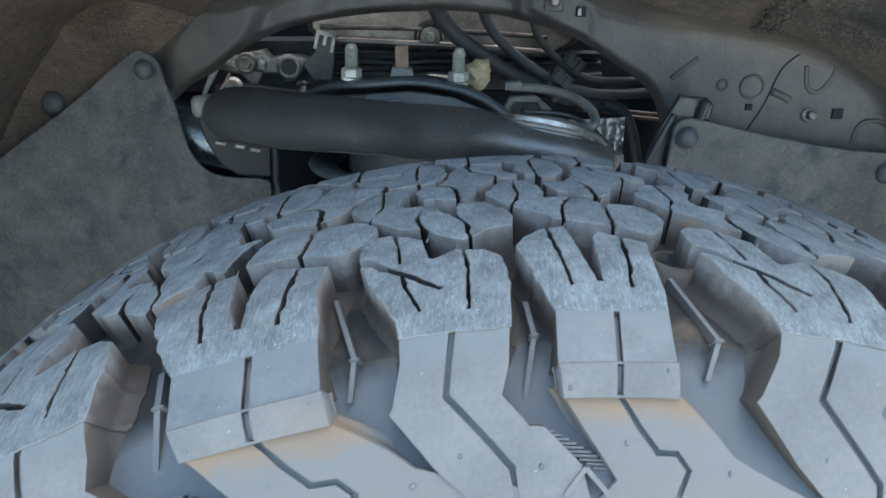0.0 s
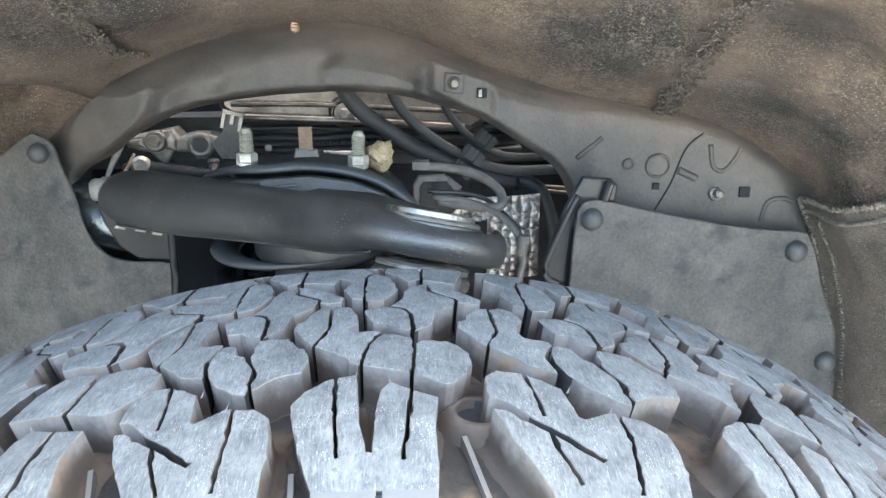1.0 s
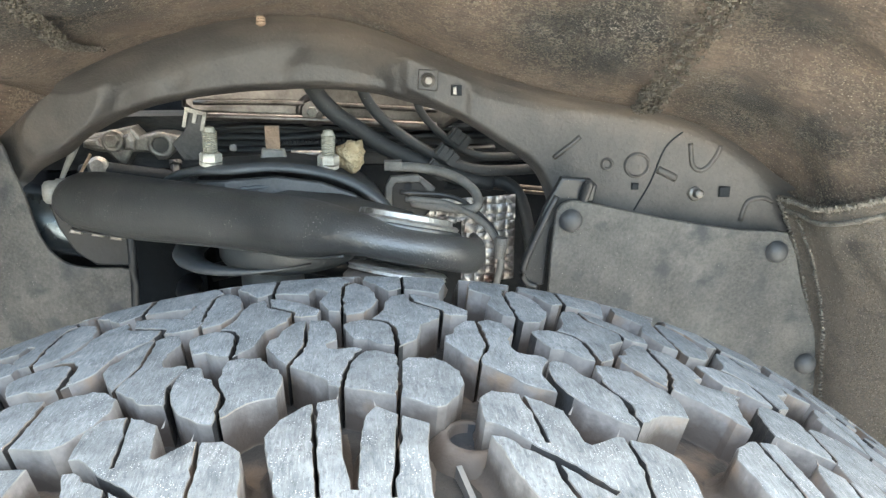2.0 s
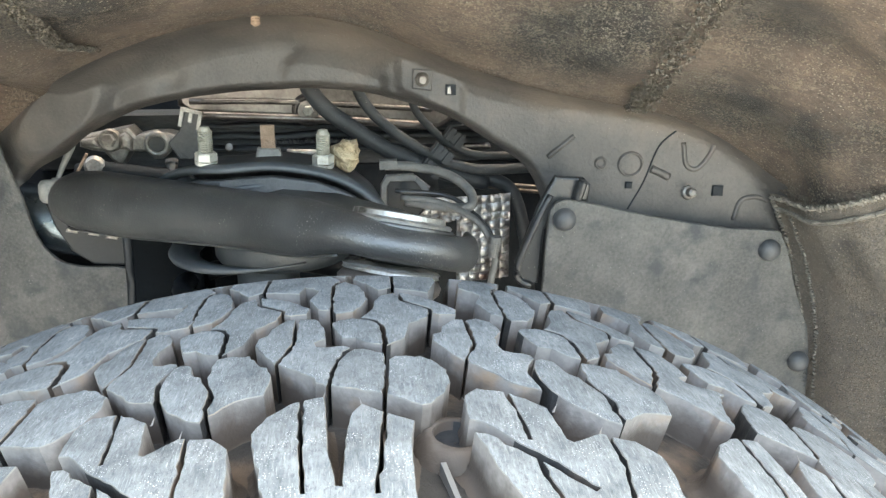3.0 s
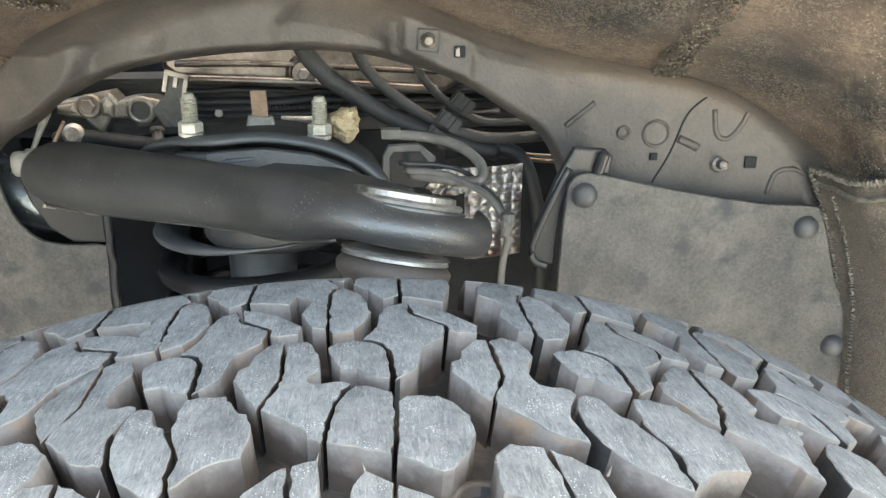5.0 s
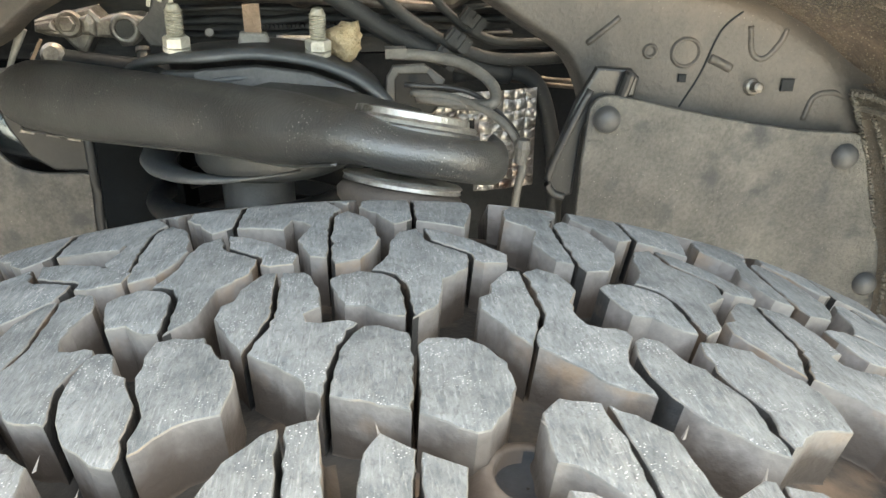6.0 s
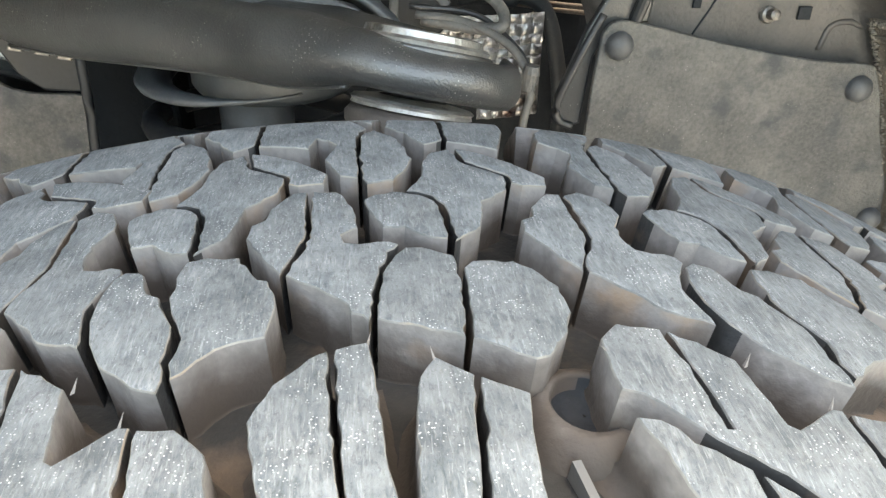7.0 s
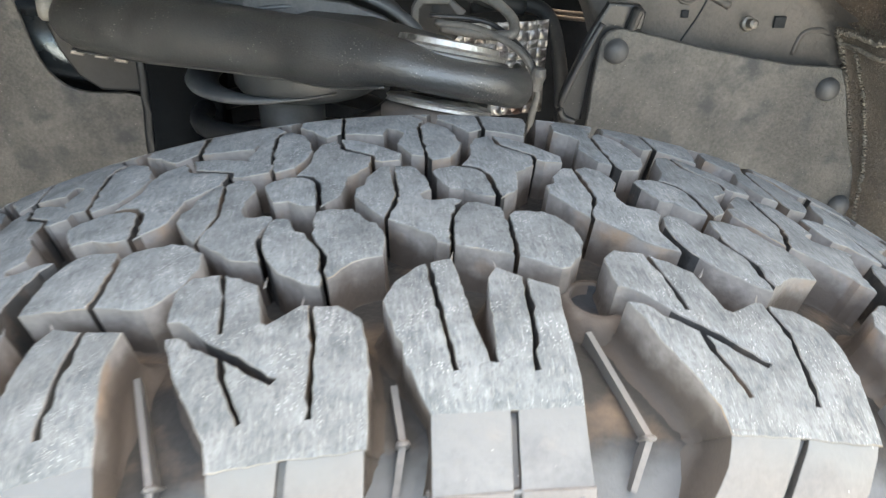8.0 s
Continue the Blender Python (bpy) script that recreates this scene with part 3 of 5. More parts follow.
def frame_hole(u, v, size, name="square_hole"):
    """A punched square hole: a near-black plate that stands in for the shade inside it."""
    s = size / 2
    bm = slab([(u - s, v - s), (u + s, v - s), (u + s, v + s), (u - s, v + s)], 0.002, lambda a, b, d: on_apron(u, v, 0.0028) + Vector((a - u, SLANT * (a - u) + d, b - v)), 0.0004)
    return part(name, bm, M_PITCH, apron, "dark plate drawn as a punched square hole")


frame_hole(0.149, 0.909, 0.009)
part("hole_clip", slab([(0.1455, 0.9055), (0.149, 0.9055), (0.1485, 0.9125), (0.1455, 0.9115)], 0.002, lambda a, b, d: on_apron(0.149, 0.909, 0.0048) + Vector((a - 0.149, SLANT * (a - 0.149) + d, b - 0.909)), 0.0005), M_ALU, apron, "pale metal clip in the hole")
frame_hole(0.392, 0.818, 0.0095)
frame_hole(0.311, 0.823, 0.006)


def ring(u, v, r, w, name):
    return part(name, lathe([(r - w, -0.001), (r - w * 0.3, 0.0022), (r + w * 0.3, 0.0022), (r + w, -0.001)], on_apron(u, v), (-0.12, -1, 0.0), 28), M_APRON, apron, smooth=True)


ring(0.312, 0.842, 0.0105, 0.002, "pressed_ring")
ring(0.285, 0.843, 0.0045, 0.002, "pressed_dimple")
part("pressed_slot", sweep([on_apron(u, v, -0.0015) for u, v in ((0.331, 0.838), (0.34, 0.834), (0.348, 0.83))], 0.004, 5, 10), M_APRON, apron, smooth=True)
for pts in (((0.358, 0.862), (0.362, 0.842), (0.372, 0.838), (0.382, 0.85), (0.385, 0.86)),
            ((0.41, 0.79), (0.415, 0.808), (0.428, 0.812), (0.44, 0.808)), ((0.238, 0.848), (0.248, 0.857), (0.26, 0.868))):
    part("pressed_bead", sweep([on_apron(u, v, -0.0006) for u, v in pts], 0.0025, 6, 8), M_APRON, apron, smooth=True)
part("lap_joint", sweep([on_apron(u, v) for u, v in ((0.312, 0.80), (0.325, 0.826), (0.336, 0.858), (0.352, 0.874))], 0.0009, 6, 6), M_PITCH, apron, "dark open lap joint")
screw = lathe([(0.007, 0), (0.006, 0.003), (0.004, 0.004), (0.004, 0.012), (0.002, 0.013), (0, 0.013)], on_apron(0.366, 0.816), (0, -1, 0.2), 14)
part("threaded_stud", screw, M_ALU, apron, "short grey threaded stud")
for u, v in ((0.086, 0.973), (-0.014, 0.977)):
    bm = lathe([(0.0, 0)] + [(0.0042 if i % 2 else 0.0035, i * 0.0012) for i in range(1, 15)] + [(0, 0.0185)], apron_at(u, v + 0.004, 0, -0.034), (0, -0.25, -1), 12)
    tagged(part("screw_tip", bm, M_RUST), "brassy screw tip through the liner seam", "screw", "liner screws")


# ---- front closing sheet of the arch, with a fold and a clip ----
bm = bmesh.new()


def fold_at(theta, r, off=0.0):
    a = radians(theta)
    x, z = WX + r * math.sin(a), WZ + r * math.cos(a)
    crease = z - 0.862 + 0.437 * (x + 0.311)   # height over the fold line
    y = 0.838 - 0.10 * (x + 0.3) - 0.016 * math.exp(-abs(crease) / 0.012) + 0.35 * max(crease, 0.0) - 0.05 * min(crease, 0.0)
    return Vector((x, y + off + noise.noise(Vector((x * 11, 3, z * 11))) * 0.006, z))


for back in (0.0, 0.003):
    grid = []
    for i in range(91):
        inner = 0.44 + 0.085 * min(max((i - 60) / 6, 0.0), 1.0)
        grid.append([bm.verts.new(fold_at(-100 + 71 * i / 90, inner + (0.66 - inner) * j / 60, back)) for j in range(61)])
    for i in range(90):
        for j in range(60):
            bm.faces.new((grid[i][j], grid[i + 1][j], grid[i + 1][j + 1], grid[i][j + 1]))
part("front_closing_sheet", bm, M_FELT, arch, "dark folded felt sheet ahead of the tyre", smooth=True)


# ---- rubber flaps ----
def clip(at, r, thing):
    bm = lathe([(r, 0.0), (r * 0.97, 0.003), (r * 0.75, 0.0065), (r * 0.4, 0.0085), (0, 0.009)], at, (0, -1, 0), 24)
    return part("push_clip", bm, M_CLIP, thing, "round black plastic push clip", smooth=True)


def flap(name, poly, y0, slope, label, clips):
    thing = empty(name, (poly[0][0], y0, poly[0][1]))
    tagged(thing, label, "mud flap", "splash flaps")
    line = [tuple(q) for q in smooth_line(poly + poly[:1], 3)][:-1]

    def at(u, v, d):
        w = noise.noise(Vector((u * 6, v * 6, y0))) * 0.006
        return Vector((u, y0 + slope * u + w + d, v))
    part("flap_sheet", slab(line, 0.004, at, 0.0012, cuts=[(0, c / 25) for c in range(-12, 16)] + [(1, c / 25) for c in range(10, 24)]), M_FLAP, thing)
    for u, v in clips:
        clip(at(u, v, -0.0005), 0.0102, thing)
    return thing


flap("splash_flap", [(0.225, 0.45), (0.2255, 0.60), (0.226, 0.735), (0.229, 0.80), (0.232, 0.813), (0.241, 0.819), (0.26, 0.8165), (0.323, 0.802), (0.392, 0.79), (0.438, 0.786), (0.446, 0.78),
                     (0.456, 0.76), (0.468, 0.725), (0.489, 0.679), (0.527, 0.604), (0.56, 0.45)], 0.68, 0.0,
     "grey dusty rubber splash flap clipped behind the tyre", [(0.243, 0.802), (0.434, 0.768), (0.478, 0.655)])
flap("splash_flap", [(-0.13, 0.45), (-0.161, 0.60), (-0.1615, 0.70), (-0.164, 0.731), (-0.205, 0.735), (-0.229, 0.743), (-0.245, 0.766), (-0.253, 0.806), (-0.2605, 0.834), (-0.266, 0.857), (-0.279, 0.8665),
                     (-0.295, 0.863), (-0.37, 0.807), (-0.46, 0.745), (-0.60, 0.62), (-0.60, 0.45)], 0.80, 0.0,
     "grey dusty rubber splash flap ahead of the tyre", [(-0.280, 0.849)])
q = fold_at(math.degrees(math.atan2(-0.4006 - WX, 0.8047 - WZ)), math.hypot(-0.4006 - WX, 0.8047 - WZ))
part("push_clip", lathe([(0.014, 0.0), (0.0135, 0.004), (0.010, 0.008), (0.005, 0.010), (0, 0.0105)], q, (0, -1, 0), 24), M_CLIP, arch, "round black plastic push clip", smooth=True)
brk = empty("flap_bracket", (0.24, 0.69, 0.82))
tagged(brk, "black pressed metal bracket holding the splash flap", "bracket")
part("bracket_strip", slab([(0.236, 0.838), (0.262, 0.836), (0.268, 0.83), (0.266, 0.815), (0.24, 0.815), (0.228, 0.79), (0.224, 0.74), (0.215, 0.738), (0.205, 0.745), (0.203, 0.76), (0.222, 0.812)], 0.006,
     lambda u, v, d: Vector((u, 0.69 + d, v)), 0.002), M_BLACK, brk)
part("bracket_rim", sweep([(0.232, 0.689, 0.822), (0.217, 0.689, 0.79), (0.2045, 0.689, 0.757), (0.207, 0.689, 0.744), (0.217, 0.689, 0.739)], 0.003, 6, 8), M_BLACK, brk, smooth=True)
part("bracket_tab", lathe([(0.0045, 0), (0.0045, 0.017), (0.003, 0.019), (0, 0.019)], (0.255, 0.688, 0.817), (0.25, -0.1, 1), 12), M_BLACK, brk)


# ---- suspension arm and ball joint ----
arm = empty("upper_control_arm", (0.02, 0.62, 0.82))
tagged(arm, "black coated steel upper control arm above the tyre", "suspension arm")
bm = sweep([(-0.211, 0.797, 0.806, 0.010, 0.012), (-0.203, 0.789, 0.806, 0.023, 0.024), (-0.18, 0.772, 0.807, 0.0285, 0.028), (-0.135, 0.74, 0.8085, 0.0285, 0.028), (-0.07, 0.692, 0.813, 0.0255, 0.026),
            (-0.018, 0.65, 0.817, 0.0235, 0.024), (0.025, 0.605, 0.8225, 0.0225, 0.022), (0.058, 0.568, 0.8288, 0.0150, 0.018), (0.088, 0.551, 0.8245, 0.0122, 0.015), (0.119, 0.555, 0.8170, 0.0124, 0.012), (0.139, 0.574, 0.8080, 0.0130, 0.009),
            (0.148, 0.60, 0.8015, 0.0125, 0.007), (0.149, 0.622, 0.7995, 0.0115, 0.005)], 0.02, 8, 20)
part("arm_tube", bm, M_ARM, arm, smooth=True)
part("arm_seam", sweep([(-0.198, 0.7606, 0.7840), (-0.143, 0.7266, 0.7855), (-0.078, 0.6796, 0.7918), (-0.025, 0.6386, 0.7975), (0.018, 0.5943, 0.8043), (0.050, 0.5616, 0.8146)], 0.0012, 8, 6), M_ARM, arm, "thin pressed seam", smooth=True)
BJ, BJ_UP = Vector((0.094, 0.592, 0.8270)), Vector((0.20, 0.27, 1)).normalized()
part("joint_housing", lathe([(0, -0.016), (0.030, -0.016), (0.034, -0.012), (0.040, -0.004), (0.042, -0.001), (0.040, 0.0005), (0, 0.0005)], BJ, BJ_UP, 40), M_ARM, arm, smooth=True)
part("upper_ring", lathe([(0.026, 0.000), (0.0385, 0.000), (0.0395, 0.0025), (0.0375, 0.0042), (0.0345, 0.0042), (0.0338, 0.0078), (0.0305, 0.0086), (0.027, 0.0072)], BJ, BJ_UP, 48), M_ZINC, arm, "bright machined steel ring")
part("joint_cap", lathe([(0.0275, 0.0055), (0.02, 0.0065), (0, 0.007)], BJ, BJ_UP, 32), M_DARK, arm, smooth=True)
part("lower_ring", lathe([(0.020, -0.0290), (0.0345, -0.0310), (0.0365, -0.0325), (0.0352, -0.0340), (0.0360, -0.0360), (0.020, -0.0364)], BJ, BJ_UP, 48), M_ZINC, arm, "bright machined steel ring")
part("dust_boot", lathe([(0.028, -0.0362), (0.0355, -0.0375), (0.0385, -0.0415), (0.0375, -0.047), (0.032, -0.053), (0.025, -0.062), (0.018, -0.069), (0.016, -0.085), (0, -0.085)], BJ, BJ_UP, 40), M_BOOT, arm, "dusty brown rubber ball joint boot", smooth=True)
part("arm_web", slab([(-0.02, 0.672), (0.03, 0.632), (0.07, 0.59), (0.105, 0.64), (0.05, 0.69), (0.0, 0.70)], 0.012, lambda u, v, d: Vector((u, v, 0.832 - 0.06 * u - d)), 0.004), M_ARM, arm)
part("pivot_bush", lathe([(0, 0), (0.022, 0), (0.025, 0.004), (0.025, 0.056), (0.022, 0.06), (0, 0.06)], (-0.232, 0.842, 0.775), (0.85, 0.1, 0.12), 28), M_BLACK, arm, "black rubber pivot bush", smooth=False)
part("pivot_bolt", lathe([(0, 0.013), (0.007, 0.0125), (0.0105, 0.010), (0.0115, 0.006), (0.0112, 0.001), (0.0128, 0.0), (0.0128, -0.008), (0, -0.008)], (-0.224, 0.801, 0.811), (-1, -0.42, 0.05), 28), M_CHALK, arm, "chalky rounded pivot bolt head", smooth=True)
part("pivot_strap", sweep([(-0.222, 0.858, 0.846, 0.0045, 0.003), (-0.227, 0.857, 0.835, 0.0035, 0.0025), (-0.235, 0.856, 0.820, 0.0026, 0.0025), (-0.242, 0.854, 0.804, 0.002, 0.0025), (-0.246, 0.850, 0.788, 0.002, 0.0025)], 0.0032, 8, 8), M_CHALK, arm, "dull bent metal strap", smooth=True)
part("pivot_wire", sweep([(-0.209, 0.86, 0.836), (-0.214, 0.86, 0.828), (-0.219, 0.86, 0.820), (-0.226, 0.858, 0.808)], 0.0016, 6, 8), M_RUST, arm, "thin rusty wire", smooth=True)
part("pivot_cradle", slab([(-0.232, 0.800), (-0.226, 0.776), (-0.214, 0.752), (-0.196, 0.738), (-0.150, 0.735), (-0.150, 0.775), (-0.205, 0.786), (-0.222, 0.803)], 0.03, lambda u, v, d: Vector((u, 0.796 + d, v)), 0.002), M_GLOSS, arm, "grimy perforated steel cradle")
for x, z in ((-0.210, 0.7735), (-0.190, 0.770), (-0.174, 0.766)):
    part("weld_tab", slab([(x - 0.006, z + 0.002), (x + 0.005, z), (x + 0.007, z + 0.004), (x - 0.004, z + 0.006)], 0.004, lambda u, v, d: Vector((u, 0.7925 + d, v - 0.003)), 0.001), M_ALU, arm, "worn bright weld tab")

# ---- strut mount with studs ----
mount = empty("strut_mount", (-0.012, 0.77, 0.84))
tagged(mount, "black strut top mount with pale threaded studs", "strut mount")
MUP = Vector((0.13, -0.12, 1)).normalized()
MC = Vector((-0.008, 0.775, 0.826))
ARCH = [(-0.118, 0.818), (-0.100, 0.832), (-0.078, 0.841), (-0.045, 0.8472), (-0.0075, 0.8490), (0.0297, 0.8435), (0.058, 0.833), (0.080, 0.817), (0.090, 0.803)]
part("mount_rim", sweep([(u, 0.70 + max(0.0, -0.05 - u), v + 0.002, 0.0042, 0.010) for u, v in ARCH], 0.006, 8, 14), M_CUP, mount, "glossy black arched rim", smooth=True)
bm = bmesh.new()
line = smooth_line(ARCH, 6)
rows = [[bm.verts.new((q[0] * k, y + max(0.0, -0.05 - q[0]), q[1] + dz)) for q in line] for y, dz, k in ((0.70, 0.002, 1.0), (0.73, -0.003, 1.0), (0.77, -0.004, 0.98), (0.82, -0.008, 0.95), (0.84, -0.04, 0.95))]
for a, b in zip(rows, rows[1:]):
    for i in range(len(a) - 1):
        bm.faces.new((a[i], a[i + 1], b[i + 1], b[i]))
bmesh.ops.solidify(bm, geom=list(bm.faces), thickness=0.003)
part("mount_dome", bm, M_CUP, mount, smooth=True)
part("mount_plate", slab([(-0.096, 0.838)] + [(u, v - 0.006) for u, v in ARCH[1:8]] + [(0.085, 0.79), (-0.1, 0.79)], 0.01, lambda u, v, d: Vector((u, 0.7005 + max(0.0, -0.05 - u) + 0.25 * (v - 0.84) + d, v - 0.002)), 0.001, cuts=[(0, c / 100) for c in range(-9, 9)]), M_PLATE, mount, "dusty grey plate with faint stamping")
part("inner_bead", sweep([(u * 0.93, 0.702 + max(0.0, -0.05 - u), v - 0.0155) for u, v in ARCH[1:8]], 0.0022, 8, 10), M_CUP, mount, smooth=True)


def stud(at, material, nut_m, thing, height=0.029, r=0.0064):
    prof = [(0, 0)] + [(r if i % 2 else r * 0.84, 0.004 + i * 0.0009) for i in range(int((height - 0.006) / 0.0009))] + [(r * 0.6, height), (0, height + 0.001)]
    base = Vector(at)
    s = part("stud", lathe(prof, base, MUP.lerp(Vector((0, 0, 1)), 0.7), 14), material, thing)
    part("nut", hexagon(base, Vector((0.03, -0.03, 1)), 0.0165, 0.0075), nut_m, s, "white plated hexagon nut")
    part("washer", lathe([(0, -0.003), (0.0095, -0.003), (0.0095, 0.0), (0, 0)], base, MUP, 24), nut_m, s)


stud((-0.063, 0.717, 0.8535), M_STUD, M_WHITE, mount)
stud((0.0355, 0.722, 0.8485), M_STUD, M_WHITE, mount)
tab = empty("rusty_tab", (-0.018, 0.785, 0.85))
tagged(tab, "short rusty steel tab with a pale metal foot", "bracket")
part("tab_strip", box((-0.0245, 0.783, 0.846), (-0.0115, 0.787, 0.873)), M_RUST, tab)
part("tab_foot", slab([(-0.031, 0.852), (-0.005, 0.852), (-0.008, 0.862), (-0.028, 0.863)], 0.010, lambda u, v, d: Vector((u, 0.779 + d, v - 0.011)), 0.002), M_CHALK, tab, "pale metal foot")
bm = bmesh.new()
bmesh.ops.create_icosphere(bm, subdivisions=3, radius=1.0)
for v in bm.verts:
    k = 0.95 + 0.5 * noise.noise(v.co * 1.7) + 0.16 * noise.noise(v.co * 5)
    v.co = Vector((0.056 + v.co.x * k * 0.0145, 0.74 + v.co.y * k * 0.012, 0.852 + v.co.z * k * 0.0135))
tagged(part("foam_plug", bm, M_FOAM, smooth=True), "yellowed crumbling foam lump beside a stud", "foam")

# ---- spring and damper below the arm ----
spring = empty("coil_spring", (-0.02, 0.76, 0.7))
tagged(spring, "black coil spring under the control arm", "spring")
coil = [(-0.017 + 0.090 * math.cos(a), 0.775 + 0.084 * math.sin(a), 0.721 + 0.036 * (a - math.pi) / (2 * math.pi)) for a in np.linspace(-36, 6.2, 240)]
seat = [(-0.014 + 0.086 * math.cos(a), 0.768 + 0.074 * math.sin(a), 0.766 + 0.008 * math.cos(a - 0.6), 0.0012 + 0.0065 * max(0.0, math.cos((a - 2.85) * 0.85)) ** 0.9, 0.0012 + 0.0145 * max(0.0, math.cos((a - 2.85) * 0.85)) ** 1.3) for a in np.linspace(2.0, 5.09, 34)]
part("spring_seat", sweep(seat, 0.01, 1, 12), M_CUP, spring, "blue-grey rubber spring seat ring", smooth=True)
part("coil", sweep(coil, 0.0095, 1, 10), M_GLOSS, spring, smooth=True)
damper = empty("damper", (-0.02, 0.775, 0.6))
tagged(damper, "dark steel damper tube inside the coil spring", "damper")
part("damper_tube", lathe([(0, 0.45), (0.036, 0.45), (0.036, 0.70), (0.03, 0.705), (0.03, 0.80), (0, 0.80)], (-0.025, 0.775, 0), (0, 0, 1), 32), M_CUP, damper, smooth=True)
part("top_cup", lathe([(0.03, 0.80), (0.064, 0.797), (0.067, 0.79), (0.067, 0.752), (0.064, 0.747), (0.03, 0.747)], (-0.008, 0.785, 0), (0, 0, 1), 48), M_CUP, damper, smooth=True)
post = empty("frame_upright", (-0.12, 0.74, 0.6))
tagged(post, "dark steel upright below the arm pivot", "bracket")
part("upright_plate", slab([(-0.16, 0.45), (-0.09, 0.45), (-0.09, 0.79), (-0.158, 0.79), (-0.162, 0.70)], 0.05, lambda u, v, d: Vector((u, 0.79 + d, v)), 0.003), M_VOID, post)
part("upright_edge", sweep([(-0.141, 0.732, 0.79), (-0.1425, 0.732, 0.74), (-0.146, 0.732, 0.69), (-0.146, 0.732, 0.60)], 0.004, 4, 8), M_GLOSS, post, smooth=True)
tube = empty("frame_rail_tube", (-0.22, 0.86, 0.76))
tagged(tube, "shiny dark steel tube behind the arm pivot", "frame rail")
part("bent_tube", sweep([(-0.36, 0.852, 0.786), (-0.275, 0.848, 0.777), (-0.225, 0.846, 0.766), (-0.165, 0.848, 0.752), (-0.1, 0.855, 0.745)], 0.033, 8, 28), M_TUBE, tube, smooth=True)

# ---- engine behind the opening ----
engine = empty("engine", (-0.05, 0.93, 0.83))
tagged(engine, "grimy engine side with cast alloy cover", "engine")
part("block_side", box((-0.30, 0.965, 0.80), (0.30, 1.02, 0.86)), M_GRIME, engine)
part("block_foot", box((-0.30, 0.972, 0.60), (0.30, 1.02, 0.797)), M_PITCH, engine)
cover = slab([(-0.112, 0.862), (0.16, 0.845), (0.20, 0.87), (0.20, 0.96), (-0.13, 0.96), (-0.13, 0.875)], 0.03, lambda u, v, d: Vector((u, 0.925 + d, v)), 0.006)
part("alloy_cover", cover, M_COVER, engine, "grimy cast alloy cover")
part("cover_flange", sweep([(-0.115, 0.918, 0.866), (-0.03, 0.918, 0.862), (0.06, 0.918, 0.857), (0.15, 0.918, 0.85)], 0.005, 5, 10), M_COVER, engine, smooth=True)
part("cover_rib", sweep([(-0.115, 0.92, 0.88), (-0.03, 0.92, 0.879), (0.06, 0.92, 0.874), (0.15, 0.92, 0.868)], 0.003, 5, 10), M_COVER, engine, smooth=True)
for x, z in ((0.0125, 0.869),):
    boss = part("bolt_boss", lathe([(0.019, -0.002), (0.016, 0.004), (0.0135, 0.005), (0.012, 0.0035), (0.0115, 0.008), (0, 0.0085)], (x, 0.922, z), (0, -1, 0), 24), M_COVER, engine)
    part("bolt", hexagon((x, 0.915, z), (0, -1, 0), 0.011, 0.005), M_ALU, boss)
for z0, y0, thick in ((0.849, 0.948, 0.0030), (0.837, 0.952, 0.0045), (0.824, 0.944, 0.0035)):
    line = [(x, y0 + 0.004 * noise.noise(Vector((x * 16, z0 * 90, 0))), z0 - 0.03 * (x + 0.11) ** 2 + 0.0022 * noise.noise(Vector((x * 22, 1, z0 * 70)))) for x in np.linspace(-0.12, 0.22, 24)]
    part("cooling_rib", sweep([(*q, thick, 0.012) for q in line], thick, 2, 8), M_GRIME, engine, smooth=True)
tooth = bmesh.new()
for k in range(34):  # toothed edge of a pulley guard
    x = -0.045 + k * 0.0042
    box((x, 0.934, 0.8295), (x + 0.0022, 0.946, 0.8335), tooth)
part("toothed_guard", tooth, M_GRIME, engine, "dark finely toothed guard strip")
part("pulse_pipe", sweep([(-0.012, 0.90, 0.826), (0.02, 0.90, 0.825), (0.05, 0.90, 0.822)], 0.0036, 5, 10), M_ALU, engine, "short bright metal pipe", smooth=True)
casting = slab([(-0.240, 0.838), (-0.2385, 0.8485), (-0.216, 0.8525), (-0.187, 0.8585), (-0.179, 0.849), (-0.166, 0.852), (-0.148, 0.852), (-0.133, 0.848), (-0.143, 0.834), (-0.153, 0.823), (-0.163, 0.823), (-0.169, 0.831), (-0.188, 0.832), (-0.193, 0.824), (-0.199, 0.815), (-0.208, 0.823), (-0.215, 0.832), (-0.228, 0.834)], 0.03, lambda u, v, d: Vector((u + 0.004, 0.918 + d, v - 0.005)), 0.003)
part("mount_casting", casting, M_ALU, engine, "dirty cast alloy bracket")
part("casting_arm", slab([(-0.237, 0.8395), (-0.236, 0.8465), (-0.221, 0.8485), (-0.2165, 0.839)], 0.012, lambda u, v, d: Vector((u + 0.004, 0.910 + d, v - 0.005)), 0.003), M_ALU, engine, "dirty cast alloy lug")
part("casting_web", slab([(-0.196, 0.836), (-0.196, 0.851), (-0.188, 0.854), (-0.183, 0.846), (-0.184, 0.834)], 0.012, lambda u, v, d: Vector((u + 0.004, 0.911 + d, v - 0.005)), 0.004), M_ALU, engine)
b = lathe([(0.0125, -0.004), (0.0125, 0.003), (0.0105, 0.006), (0, 0.006)], (-0.202, 0.918, 0.8400), (0, -1, 0.15), 24)
part("casting_bolt", hexagon((-0.202, 0.912, 0.8407), (0, -1, 0.15), 0.0135, 0.007, b), M_ALU, engine, "dull hexagon bolt")
